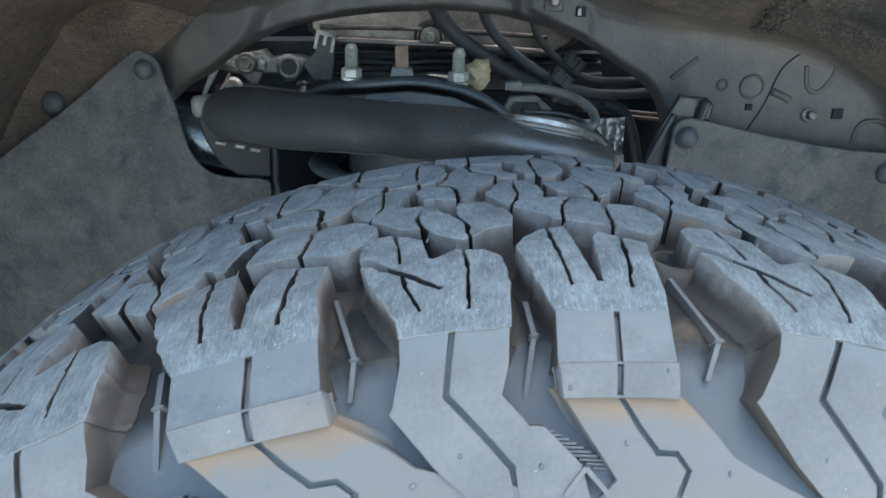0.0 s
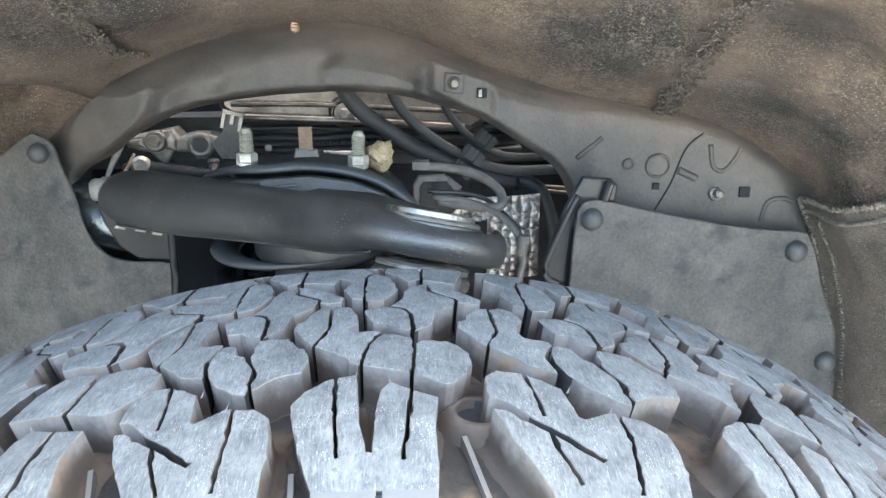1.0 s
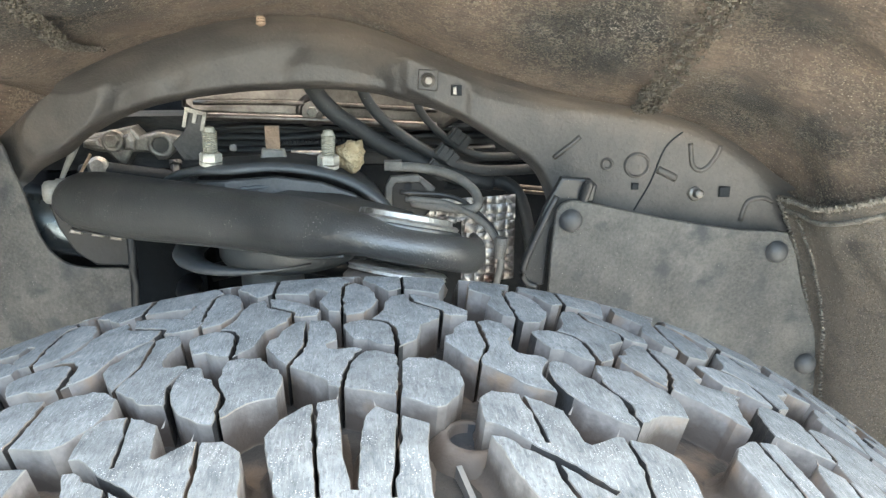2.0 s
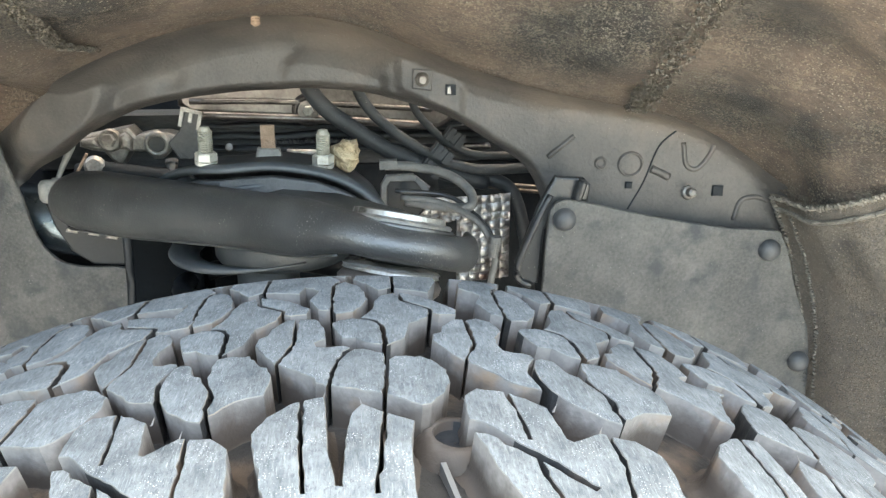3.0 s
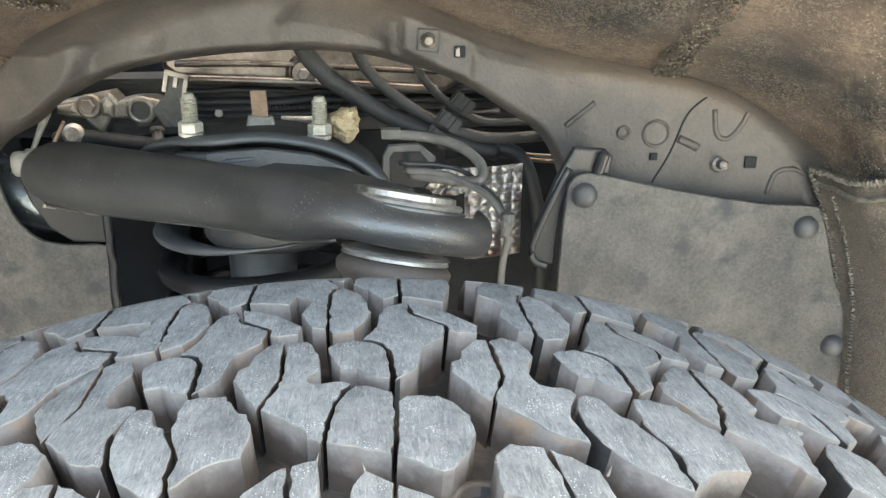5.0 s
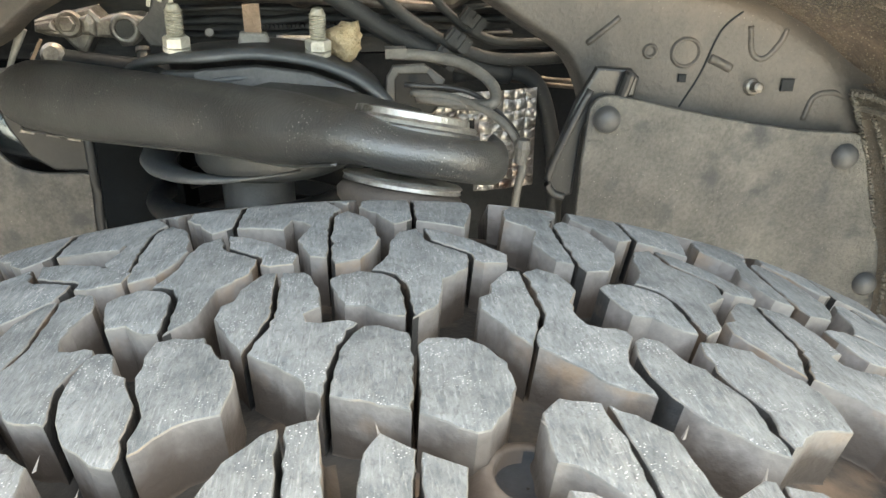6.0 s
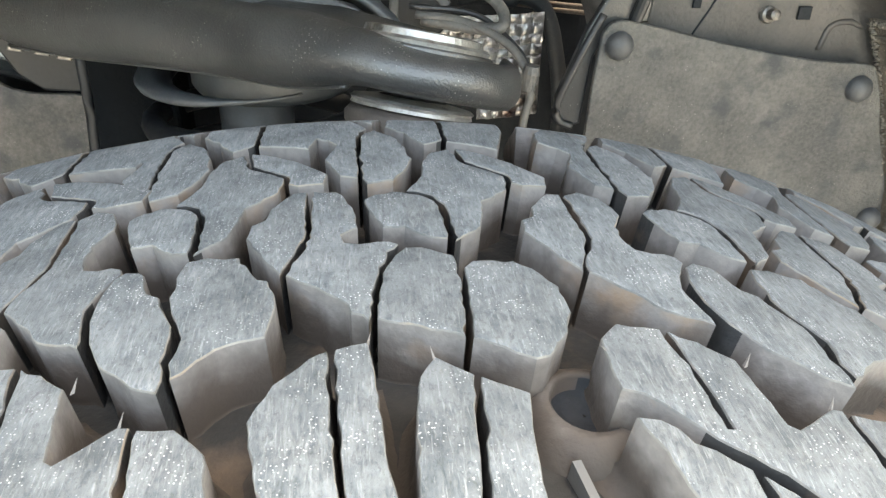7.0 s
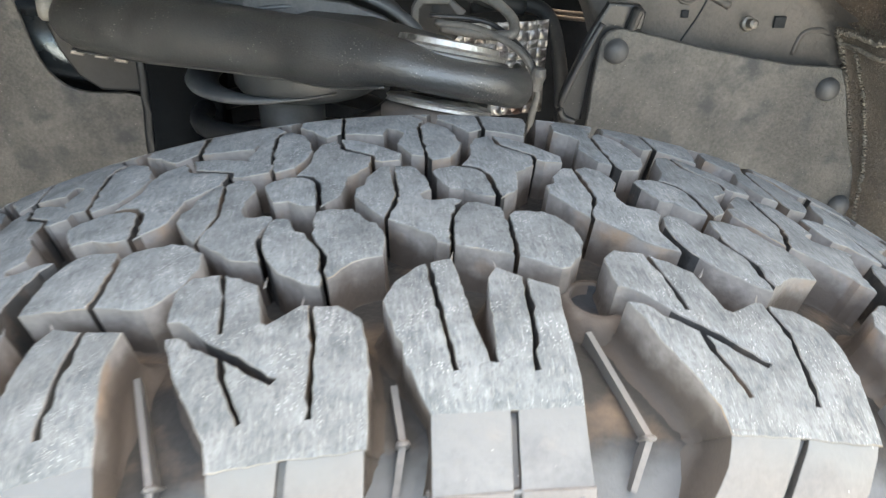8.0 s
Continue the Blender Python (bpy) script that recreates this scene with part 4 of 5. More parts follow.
part("casting_eye", lathe([(0.0085, -0.002), (0.0085, 0.002), (0.0095, 0.0035), (0.0125, 0.0035), (0.0145, 0.0)], (-0.153, 0.917, 0.8350), (0, -1, 0), 28), M_ALU, engine, smooth=True)
# dark disc laid over the eye, coloured for the shade in its hole
part("casting_hole", lathe([(0, 0.0006), (0.0085, 0.0006), (0.0085, 0)], (-0.153, 0.917, 0.8350), (0, -1, 0), 24), M_DARK, engine, "dark disc drawn as a bolt hole")
part("pale_plug", lathe([(0, 0), (0.011, 0), (0.011, 0.006), (0.007, 0.009), (0, 0.009)], (-0.215, 0.90, 0.815), (0, -1, 0.3), 18), M_ALU, engine)
part("return_tube", sweep([(-0.235, 0.905, 0.808), (-0.215, 0.902, 0.811), (-0.19, 0.90, 0.808), (-0.14, 0.90, 0.801), (-0.08, 0.90, 0.795)], 0.0095, 6, 14), M_PITCH, engine, "black tube behind the arm", smooth=True)
part("drain_plug", hexagon((-0.137, 0.905, 0.815), (0.1, -0.6, -1), 0.010, 0.010), M_DARK, engine, "dark hexagon plug")
part("drain_neck", lathe([(0, -0.02), (0.004, -0.02), (0.004, 0.0), (0.007, 0.0), (0.007, 0.004), (0, 0.004)], (-0.137, 0.905, 0.815), (-0.1, 0.6, 1), 14), M_DARK, engine)
part("hose_union", lathe([(0, 0), (0.003, 0), (0.003, 0.012), (0.0045, 0.012), (0.004, 0.017), (0, 0.017)], (-0.079, 0.93, 0.826), (0.2, -1, 0.3), 14), M_ALU, engine, "small dull metal union")
fork = empty("marked_bracket", (-0.107, 0.857, 0.86))
tagged(fork, "black bracket with a pale three-pronged stencil mark", "bracket")
part("bracket_arm", slab([(-0.128, 0.845), (-0.118, 0.828), (-0.098, 0.828), (-0.094, 0.85), (-0.096, 0.877), (-0.109, 0.877), (-0.115, 0.858)], 0.006, lambda u, v, d: Vector((u, 0.861 + d, v)), 0.001), M_DARK, fork)
tip = Matrix.Translation((-0.102, 0, 0.870)) @ Matrix.Rotation(radians(14), 4, "Y") @ Matrix.Translation((0.107, 0, -0.878))
mark = box((-0.1185, 0.8565, 0.884), (-0.097, 0.8605, 0.888))
for x0 in (-0.1185, -0.1095, -0.1005):
    box((x0, 0.8565, 0.868 + (0.006 if x0 == -0.1095 else 0)), (x0 + 0.0035, 0.8605, 0.885), mark)
bmesh.ops.transform(mark, matrix=tip, verts=mark.verts)
part("pale_mark", mark, M_ALU, fork, "pale three-pronged mark")

# ---- hoses, wires, heat shield ----
def hose(points, r, label, material=M_HOSE, name="hose"):
    return tagged(part(name, sweep(points, r, 8, 14), material, smooth=True), label, "hose", "engine hoses")


hose([(0.0, 0.83, 0.945), (0.018, 0.83, 0.905), (0.035, 0.83, 0.882), (0.057, 0.83, 0.865), (0.091, 0.83, 0.842), (0.125, 0.83, 0.826), (0.16, 0.832, 0.812), (0.20, 0.84, 0.80)], 0.0085, "thick black rubber hose slanting across the opening")
hose([(0.06, 0.83, 0.925), (0.072, 0.83, 0.89), (0.097, 0.83, 0.862), (0.137, 0.83, 0.835), (0.178, 0.83, 0.819), (0.215, 0.832, 0.816), (0.27, 0.84, 0.817)], 0.0055, "black rubber hose with a plastic clip")
hose([(0.118, 0.84, 0.90), (0.128, 0.84, 0.874), (0.154, 0.84, 0.848), (0.184, 0.84, 0.832), (0.22, 0.842, 0.829), (0.27, 0.85, 0.829)], 0.004, "thin black hose running behind the panel")
hose([(0.15, 0.85, 0.80), (0.20, 0.845, 0.803), (0.226, 0.84, 0.792), (0.24, 0.838, 0.755), (0.248, 0.835, 0.70), (0.25, 0.835, 0.6)], 0.0075, "black hose bending down beside the heat shield")
for at in ((0.140, 0.820, 0.8215), (0.151, 0.823, 0.836), (0.165, 0.832, 0.851)):
    bm = box((-0.011, -0.006, -0.0062), (0.011, 0.006, 0.0062))
    for x in (-0.0085, 0.0035):  # two raised bands with a slot between
        box((x, -0.0085, -0.0068), (x + 0.005, -0.0055, 0.0068), bm)
    box((-0.002, -0.0075, 0.0015), (0.0025, -0.0055, 0.0068), bm)
    bmesh.ops.transform(bm, matrix=Matrix.Translation(at) @ Matrix.Rotation(radians(38), 4, "Y"), verts=bm.verts)
    tagged(part("hose_clip", bm, M_HOSE), "small black plastic hose clip", "clip", "hose clips")
shield = empty("heat_shield", (0.15, 0.81, 0.76))
tagged(shield, "embossed silvery foil heat shield, partly rusted", "heat shield")
bm = bmesh.new()
nu, nv = 84, 60
grid = [[bm.verts.new((0.075 + 0.148 * i / nu, 0.81 + 0.05 * ((i / nu - 0.5) ** 2) - 0.0030 * (abs(math.sin((i + 2 * noise.noise(Vector((i / 9, j / 9, 0)))) * math.pi / 6)) * abs(math.sin((j + 2 * noise.noise(Vector((i / 9, j / 9, 7)))) * math.pi / 6))) ** 0.5, 0.70 + 0.093 * j / nv)) for j in range(nv + 1)] for i in range(nu + 1)]
for i in range(nu):
    for j in range(nv):
        if i > 50 or j > 48 + 6 * math.sin(i / 9):  # torn away along its lower edge
            bm.faces.new((grid[i][j], grid[i + 1][j], grid[i + 1][j + 1], grid[i][j + 1]))
bmesh.ops.delete(bm, geom=[v for v in bm.verts if not v.link_faces], context="VERTS")
bmesh.ops.solidify(bm, geom=list(bm.faces), thickness=0.001)
part("foil_sheet", bm, M_FOIL, shield)
conn = empty("sensor_connector", (0.11, 0.79, 0.81))
tagged(conn, "black plastic wiring connector on a metal bracket", "connector")
part("bracket_plate", slab([(0.085, 0.775), (0.0865, 0.812), (0.092, 0.8215), (0.119, 0.8225), (0.122, 0.819), (0.120, 0.8155), (0.097, 0.8155), (0.0935, 0.811), (0.0925, 0.775)], 0.007, lambda u, v, d: Vector((u, 0.786 + d, v)), 0.0012), M_GREYCABLE, conn, "grey painted bracket")
part("plug_body", slab([(0.092, 0.778), (0.092, 0.816), (0.121, 0.817), (0.136, 0.806), (0.136, 0.79), (0.125, 0.778)], 0.012, lambda u, v, d: Vector((u, 0.794 + d, v)), 0.002), M_GLOSS, conn)
part("plug_latch", slab([(0.119, 0.8165), (0.122, 0.8200), (0.136, 0.8085), (0.131, 0.8020)], 0.006, lambda u, v, d: Vector((u, 0.7885 + d, v)), 0.001), M_CLIP, conn)
# near-black disc on the plug face, standing in for the shaded hole
part("plug_eye", lathe([(0, 0.0005), (0.004, 0.0005), (0.004, 0)], (0.109, 0.7935, 0.810), (0, -1, 0), 16), M_PITCH, conn)


def wire(points, r, label, material=M_GREYCABLE):
    return tagged(part("wire", sweep(points, r, 8, 10), material, smooth=True), label, "wire", "sensor wires")


wire([(0.092, 0.785, 0.832), (0.12, 0.78, 0.831), (0.15, 0.765, 0.826), (0.168, 0.745, 0.815), (0.168, 0.73, 0.804), (0.15, 0.74, 0.80), (0.11, 0.76, 0.802)], 0.0046, "grey sleeved sensor wire looping over the ball joint")
wire([(0.105, 0.76, 0.806), (0.14, 0.745, 0.804), (0.168, 0.72, 0.795), (0.182, 0.705, 0.779), (0.186, 0.70, 0.76), (0.182, 0.70, 0.735), (0.178, 0.70, 0.66)], 0.0032, "grey sleeved sensor wire hanging down behind the tyre")
wire([(0.1, 0.762, 0.812), (0.15, 0.75, 0.808), (0.178, 0.72, 0.79), (0.187, 0.705, 0.772)], 0.0022, "thin dark sensor wire", M_BLACK)
tagged(part("wire_sleeve", box((0.086, 0.778, 0.8295), (0.103, 0.791, 0.8375)), M_GREYCABLE), "grey square wire sleeve end", "sleeve")
tagged(part("wire_clamp", lathe([(0, -0.011), (0.0045, -0.011), (0.0055, -0.003), (0.0068, 0.002), (0.0055, 0.008), (0, 0.009)], (0.185, 0.699, 0.775), (0.1, 0, 1), 14), M_GREYCABLE), "dirty grey wire clamp", "clamp")

for points in ([(0.165, 0.862, 0.800), (0.20, 0.862, 0.797), (0.245, 0.864, 0.790), (0.30, 0.866, 0.785)], [(0.16, 0.866, 0.795), (0.20, 0.866, 0.791), (0.245, 0.868, 0.784), (0.30, 0.87, 0.778)]):
    hose(points, 0.0022, "thin rusty brown metal pipe behind the hoses", M_RUSTPIPE, "brake_pipe")

# ---- plain walls added round the engine bay and the wing round the arch, sized to block or admit light ----
# the roof and the tall slab behind are unseen, added to shut out sun
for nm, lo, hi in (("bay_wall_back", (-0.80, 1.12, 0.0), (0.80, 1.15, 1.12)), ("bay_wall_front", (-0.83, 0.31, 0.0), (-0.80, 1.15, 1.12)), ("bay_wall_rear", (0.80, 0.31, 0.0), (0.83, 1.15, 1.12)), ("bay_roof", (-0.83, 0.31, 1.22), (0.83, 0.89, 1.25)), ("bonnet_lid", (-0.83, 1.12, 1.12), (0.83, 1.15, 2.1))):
    tagged(part(nm, box(lo, hi), M_PITCH), "unseen dark slab added to keep the sun out of the bay" if nm == "bonnet_lid" else "plain dark wall added to close the engine bay", "bonnet" if nm == "bonnet_lid" else "wall", kind="structure")
# unseen wing, its arch cut wide to let more sky light reach the tread
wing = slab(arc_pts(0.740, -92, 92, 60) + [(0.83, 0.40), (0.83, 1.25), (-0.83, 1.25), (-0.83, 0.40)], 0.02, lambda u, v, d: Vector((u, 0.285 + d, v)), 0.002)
tagged(part("wing_wall", wing, M_PITCH), "plain dark unseen panel added round the wheel arch", "wall", kind="structure")


# ---- tyre ----
tyre = empty("tyre", (WX - 0.009, WY, WZ))
tyre.rotation_euler.y = 9.0 / 430.0
bpy.context.view_layer.update()
tagged(tyre, "worn grey all-terrain car tyre with chunky tread blocks", "tyre")
AROUND = 2 * math.pi * 430.0  # mm round the tread
# half sections in mm from the centre line outwards: (across, radius)
SECTION_N = [(0, 430), (-20, 429.75), (-40, 429), (-55, 428.1), (-72, 424.5), (-87, 418.8), (-93, 409), (-98, 399), (-108, 383), (-118, 364), (-124, 345), (-126, 320), (-122, 290), (-112, 262), (-104, 240)]
SECTION_W = [(0, 430), (-20, 429.75), (-40, 429), (-55, 428.1), (-68, 424.2), (-77, 419.6), (-94, 408), (-98, 399), (-108, 383), (-118, 364), (-124, 345), (-126, 320), (-122, 290), (-112, 262), (-104, 240)]
SECTION_F = [(0, 430), (-20, 429.9), (-40, 429.5), (-60, 429.0), (-80, 428.2), (-95, 427.0), (-106, 423), (-113, 413), (-118, 399), (-127, 383), (-136, 364), (-142, 345), (-144, 320), (-140, 290), (-130, 262), (-122, 240)]
LENGTHS = {}
for key, sec in (("N", SECTION_N), ("W", SECTION_W), ("F", SECTION_F)):
    acc = [0.0]
    for p, q in zip(sec, sec[1:]):
        acc.append(acc[-1] + math.dist(p, q))
    LENGTHS[key] = (np.array(acc), np.array([p[0] for p in sec]), np.array([p[1] for p in sec]))


def on_tyre(s, u, d, kind="N"):
    """A place on the tyre: s mm along the tread, u mm across it round the shoulder, d mm deep; about the axle, in metres."""
    acc, hh, rr = LENGTHS[kind if u < 0 else "F"]
    side = -1.0 if u < 0 else 1.0
    a = min(abs(u), acc[-1])
    h, r = np.interp(a, acc, hh), np.interp(a, acc, rr)
    h0, r0 = np.interp(max(a - 9, 0), acc, hh), np.interp(max(a - 9, 0), acc, rr)
    h1, r1 = np.interp(a + 9, acc, hh), np.interp(a + 9, acc, rr)
    tx, ty = h1 - h0, r1 - r0
    ln = math.hypot(tx, ty) or 1.0
    nx, ny = ty / ln, -tx / ln  # outward normal
    h, r = h - d * nx, r - d * ny
    h = h if side < 0 else -h
    th = s / 430.0
    return Vector((r * math.sin(th), h, r * math.cos(th))) / 1000.0


def groove_depth(u):
    a = abs(u)
    return 15.5 if a < 98 else max(15.5 - (a - 98) * 0.31, 0.8)


bm = bmesh.new()
us = [u for u in range(-300, 301, 5)]
rings = []
for i in range(264):
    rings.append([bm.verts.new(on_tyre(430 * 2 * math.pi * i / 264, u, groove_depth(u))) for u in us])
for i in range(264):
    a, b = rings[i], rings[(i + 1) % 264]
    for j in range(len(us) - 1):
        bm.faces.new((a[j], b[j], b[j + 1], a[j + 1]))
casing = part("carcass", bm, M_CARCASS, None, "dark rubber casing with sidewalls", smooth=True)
casing.parent = tyre

# block outlines in mm along and across the tread, as moulded, for one pitch
BLOCK_P = [(-8.1, 33), (-5, 36), (2, 37.1), (8, 34.1), (10.4, 29.1), (10.8, 22), (10.8, 12), (5, 14), (1, 18), (-4, 18.1), (-7, 27.1)]
BLOCK_Q = [(3, 38.2), (8, 48.1), (9, 58.1), (12, 65.1), (17.8, 68.1), (20.1, 58.1), (26, 53.1), (31.1, 49.1), (31, 45.1), (30, 40), (22, 32.1), (19.6, 18), (12.4, 10.6), (12.6, 22), (12, 30), (9.5, 35.4)]
BLOCK_R = [(19.8, 68.9), (26, 66.1), (33.1, 61.1), (38, 56), (43, 50.1), (42.1, 44.1), (35.1, 43.2), (32.3, 45), (32.4, 49.9), (27, 54.6), (21.4, 59.3)]
BLOCK_Y = [(-22.4, 39), (-26, 38.6), (-30, 32), (-32.1, 24.6), (-35.1, 22.1), (-35.6, 16.1), (-34, 12), (-26.8, -1.5), (-22.3, 14), (-22.3, 22)]
BLOCK_Z = [(-21.1, 39.1), (-15, 38.1), (-11, 29), (-10.5, 22), (-10, 18), (-14, 14.5), (-13, 11), (-10, 10.1), (-3, 11), (-1, 9.5), (-5.7, -0), (-7.2, -8.1), (-8.6, -19.5), (-14, -12), (-25.7, -1.4), (-21, 14.1)]
BLOCK_A = [(-4.3, -0), (-2, 4.5), (0.5, 8), (4, 8), (11.1, 4), (11.2, -8), (9.5, -25.1), (-7, -19), (-5.8, -8)]
BLOCK_B = [(12.6, -1), (15, 2), (24, 2), (28, -1), (32.1, -8), (32.5, -17.1), (30, -24), (25, -31), (22, -32), (11, -25.6), (12.6, -8.1)]
# every second pitch has a shouldered pair in the near row
BLOCK_C = [(-3.1, 6.8), (0.1, 6), (2, 1.9), (3.7, -3.1), (6.4, -5.1), (8.4, -10.5), (10.7, -15.6), (11.2, -18.8), (11.2, -23.6), (10.8, -26.3), (11.9, -31.6), (11.6, -34.8), (7.9, -33.3), (4.4, -29.8), (-0.6, -25.6), (-3.1, -20.5), (-5.1, -15.2), (-6.2, -10.1), (-6.3, -2), (-5.1, 4.6)]
BLOCK_D = [(10, 8.2), (14.2, 9), (21.3, 7.6), (23.4, 3.8), (26.1, -2.3), (28.4, -3.1), (30.3, -9.6), (30.6, -13.1), (29.6, -18.9), (29.4, -22.5), (24.6, -23), (20.4, -24.6), (17.3, -27.5), (15.3, -30.3), (13.2, -31.4), (12.4, -27.1), (13.2, -23.9), (13.3, -19.9), (11.8, -15.3), (10, -11), (8.4, -5.6), (9.1, -2.8), (8.5, 1.9)]
BLOCK_X = [(-21.1, 39.1), (-17.6, 41.7), (-12.7, 39), (-10.4, 33.4), (-10, 29.4), (-11.9, 25), (-13.6, 17.5), (-12, 10.9), (-8.7, 9.7), (-3.3, 8.7), (-2.4, 6.5), (-5.6, -0.2), (-7.1, -5.8), (-6.1, -11.5), (-4.9, -18.7), (-14.1, -14.9), (-16.9, -10.4), (-25.7, -1.4), (-25.2, 3.5), (-22.6, 9.2), (-20.8, 14.7)]
BLOCK_T = [(-23, 80.1), (-22, 90.1), (-17, 97.1), (-11.1, 96.1), (-6, 87.1), (-9.2, 79.1), (-9.8, 68.1), (-9.2, 50.1), (-9.4, 47.1), (-14, 48.5), (-17, 57.1), (-18.5, 61.1), (-15, 72.1)]
BLOCK_U = [(-8, 79.3), (-3.6, 85.1), (2, 78.1), (5, 69.1), (5.5, 58.1), (3, 50.1), (-0, 45.1), (-7, 43.1), (-8.1, 47), (-8.6, 60.1)]
BLOCK_V = [(0, 89.1), (2, 100.2), (4, 112.1), (4, 122.1), (17, 122.2), (17.2, 106.1), (17.2, 91.1), (16.8, 76.1), (11, 72.1), (6, 80.1)]
BLOCK_W = [(18.5, 122.1), (34, 122.2), (36.1, 106.2), (38, 94.1), (38, 88.1), (33.1, 70.1), (18.1, 75.1), (18.5, 92.1)]
BLOCK_F = [(-24.1, 122.2), (-24, 104.2), (-17, 100.1), (-10, 99.2), (-4, 92.2), (-1.6, 101.1), (0, 112.1), (0.5, 122.1)]
LUG_W = [(-29.6, -44), (-26, -36), (-18, -28.5), (-16.6, -28.1), (-16, -45.1), (-13.9, -69.1), (-12.7, -69), (-14.6, -45), (-15.2, -27.5), (-9, -26), (-8, -38.1), (-7, -53), (-4.5, -67.1), (-2.6, -67.6), (-2, -50.1), (0, -36), (3, -31), (9.5, -36.1), (8, -52), (6.3, -70.1), (7.7, -70.1), (9.3, -52.1), (10.8, -36.6), (19, -41), (17.2, -54.1), (17.7, -76.1), (17.4, -80.1), (-20.6, -80.1), (-22, -76.1), (-27.1, -58)]
LUG_N = [(-86.1, -26), (-82.1, -21.1), (-74.3, -22), (-72.6, -36), (-71.9, -49), (-70.7, -49.1), (-71.4, -36), (-73, -22.5), (-63.1, -30), (-61.1, -47), (-59.5, -48.1), (-51, -42.1), (-48.8, -42.4), (-48.5, -60.1), (-49.8, -79.1), (-48.4, -79.1), (-47.1, -60), (-47.5, -42.9), (-41.1, -44), (-35.6, -50), (-34.1, -61.1), (-36, -88.5), (-72.7, -88.5), (-73.3, -81.1), (-82.1, -61.1), (-85.7, -47.1), (-82.1, -47.5), (-75.6, -54), (-71.3, -57.7), (-70.5, -64.1), (-65.7, -78.1), (-64.5, -77.5), (-69.1, -64.1), (-69.9, -58.6), (-58.1, -68.7), (-56.5, -66.9), (-70, -55.2), (-74.4, -51.5), (-80.4, -44), (-83, -41.3), (-86.3, -40.4), (-86.5, -35)]
SIDE_W = [(-20.4, -78.7), (-1.1, -78.7), (-2.6, -98), (-0.8, -98), (0.7, -78.7), (17.3, -78.7), (17.2, -99), (-22.1, -99.1)]
PLATE_W = [(-22, -98.2), (-2.6, -98.1), (-3, -108.4), (-1.2, -108.5), (-0.8, -98.1), (17.6, -98.1), (18.2, -109.6), (-21, -109.3)]
LOW_W = [(-20.8, -108.4), (-3, -108.4), (3.2, -118.4), (9.9, -126.7), (16.6, -126.9), (20.2, -131.1), (16.6, -139), (18.6, -139.1), (22.2, -130.8), (17.5, -125.2), (11, -124.9), (5.1, -117.7), (-1, -108.4), (18.4, -109), (26, -115.1), (31.1, -119.7), (37, -126.1), (52, -132.2), (65.1, -136.6), (72, -150.2), (72.1, -172.2), (-10, -172.2), (-12, -140.2), (-4, -134.1), (-8, -128.2), (-14, -119.2)]
SIDE_N = [(-72.3, -86.9), (-55.9, -86.9), (-60.7, -108.3), (-41, -131.3), (-40.1, -140.2), (-38.3, -140.1), (-38.8, -130.4), (-58.4, -107.4), (-53.9, -86.9), (-36.5, -86.9), (-38, -100.1), (-41.1, -109.1), (-33, -118.8), (-28, -119.2), (-16, -131.2), (-14, -140.2), (-12.5, -172.2), (-50.6, -172.2), (-57.1, -137.7), (-66.1, -129.1), (-79.1, -111.2), (-77.5, -109.1), (-73.1, -96.2)]


def ragged(poly, step, amount, seed):
    """Splits long edges and shakes the points a little, as worn rubber is."""
    rng = random.Random(seed)
    out = []
    for i, p in enumerate(poly):
        q = poly[(i + 1) % len(poly)]
        n = max(1, int(math.dist(p, q) / step))
        for k in range(n):
            t = k / n
            j = amount if k else amount * 0.4
            if k and rng.random() < 0.13:
                j *= 2.6  # a torn nick
            out.append((p[0] + (q[0] - p[0]) * t + rng.uniform(-j, j), p[1] + (q[1] - p[1]) * t + rng.uniform(-j, j)))
    return out


def edges_of(poly):
    pts = ccw(poly)
    return [(Vector(p), Vector(q)) for p, q in zip(pts, pts[1:] + pts[:1])]


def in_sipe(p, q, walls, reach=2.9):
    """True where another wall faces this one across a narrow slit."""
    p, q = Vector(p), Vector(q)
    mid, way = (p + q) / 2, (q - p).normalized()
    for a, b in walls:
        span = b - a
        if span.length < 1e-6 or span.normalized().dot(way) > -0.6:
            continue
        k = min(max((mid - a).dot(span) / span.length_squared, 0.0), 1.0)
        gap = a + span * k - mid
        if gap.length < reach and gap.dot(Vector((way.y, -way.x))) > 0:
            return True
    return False


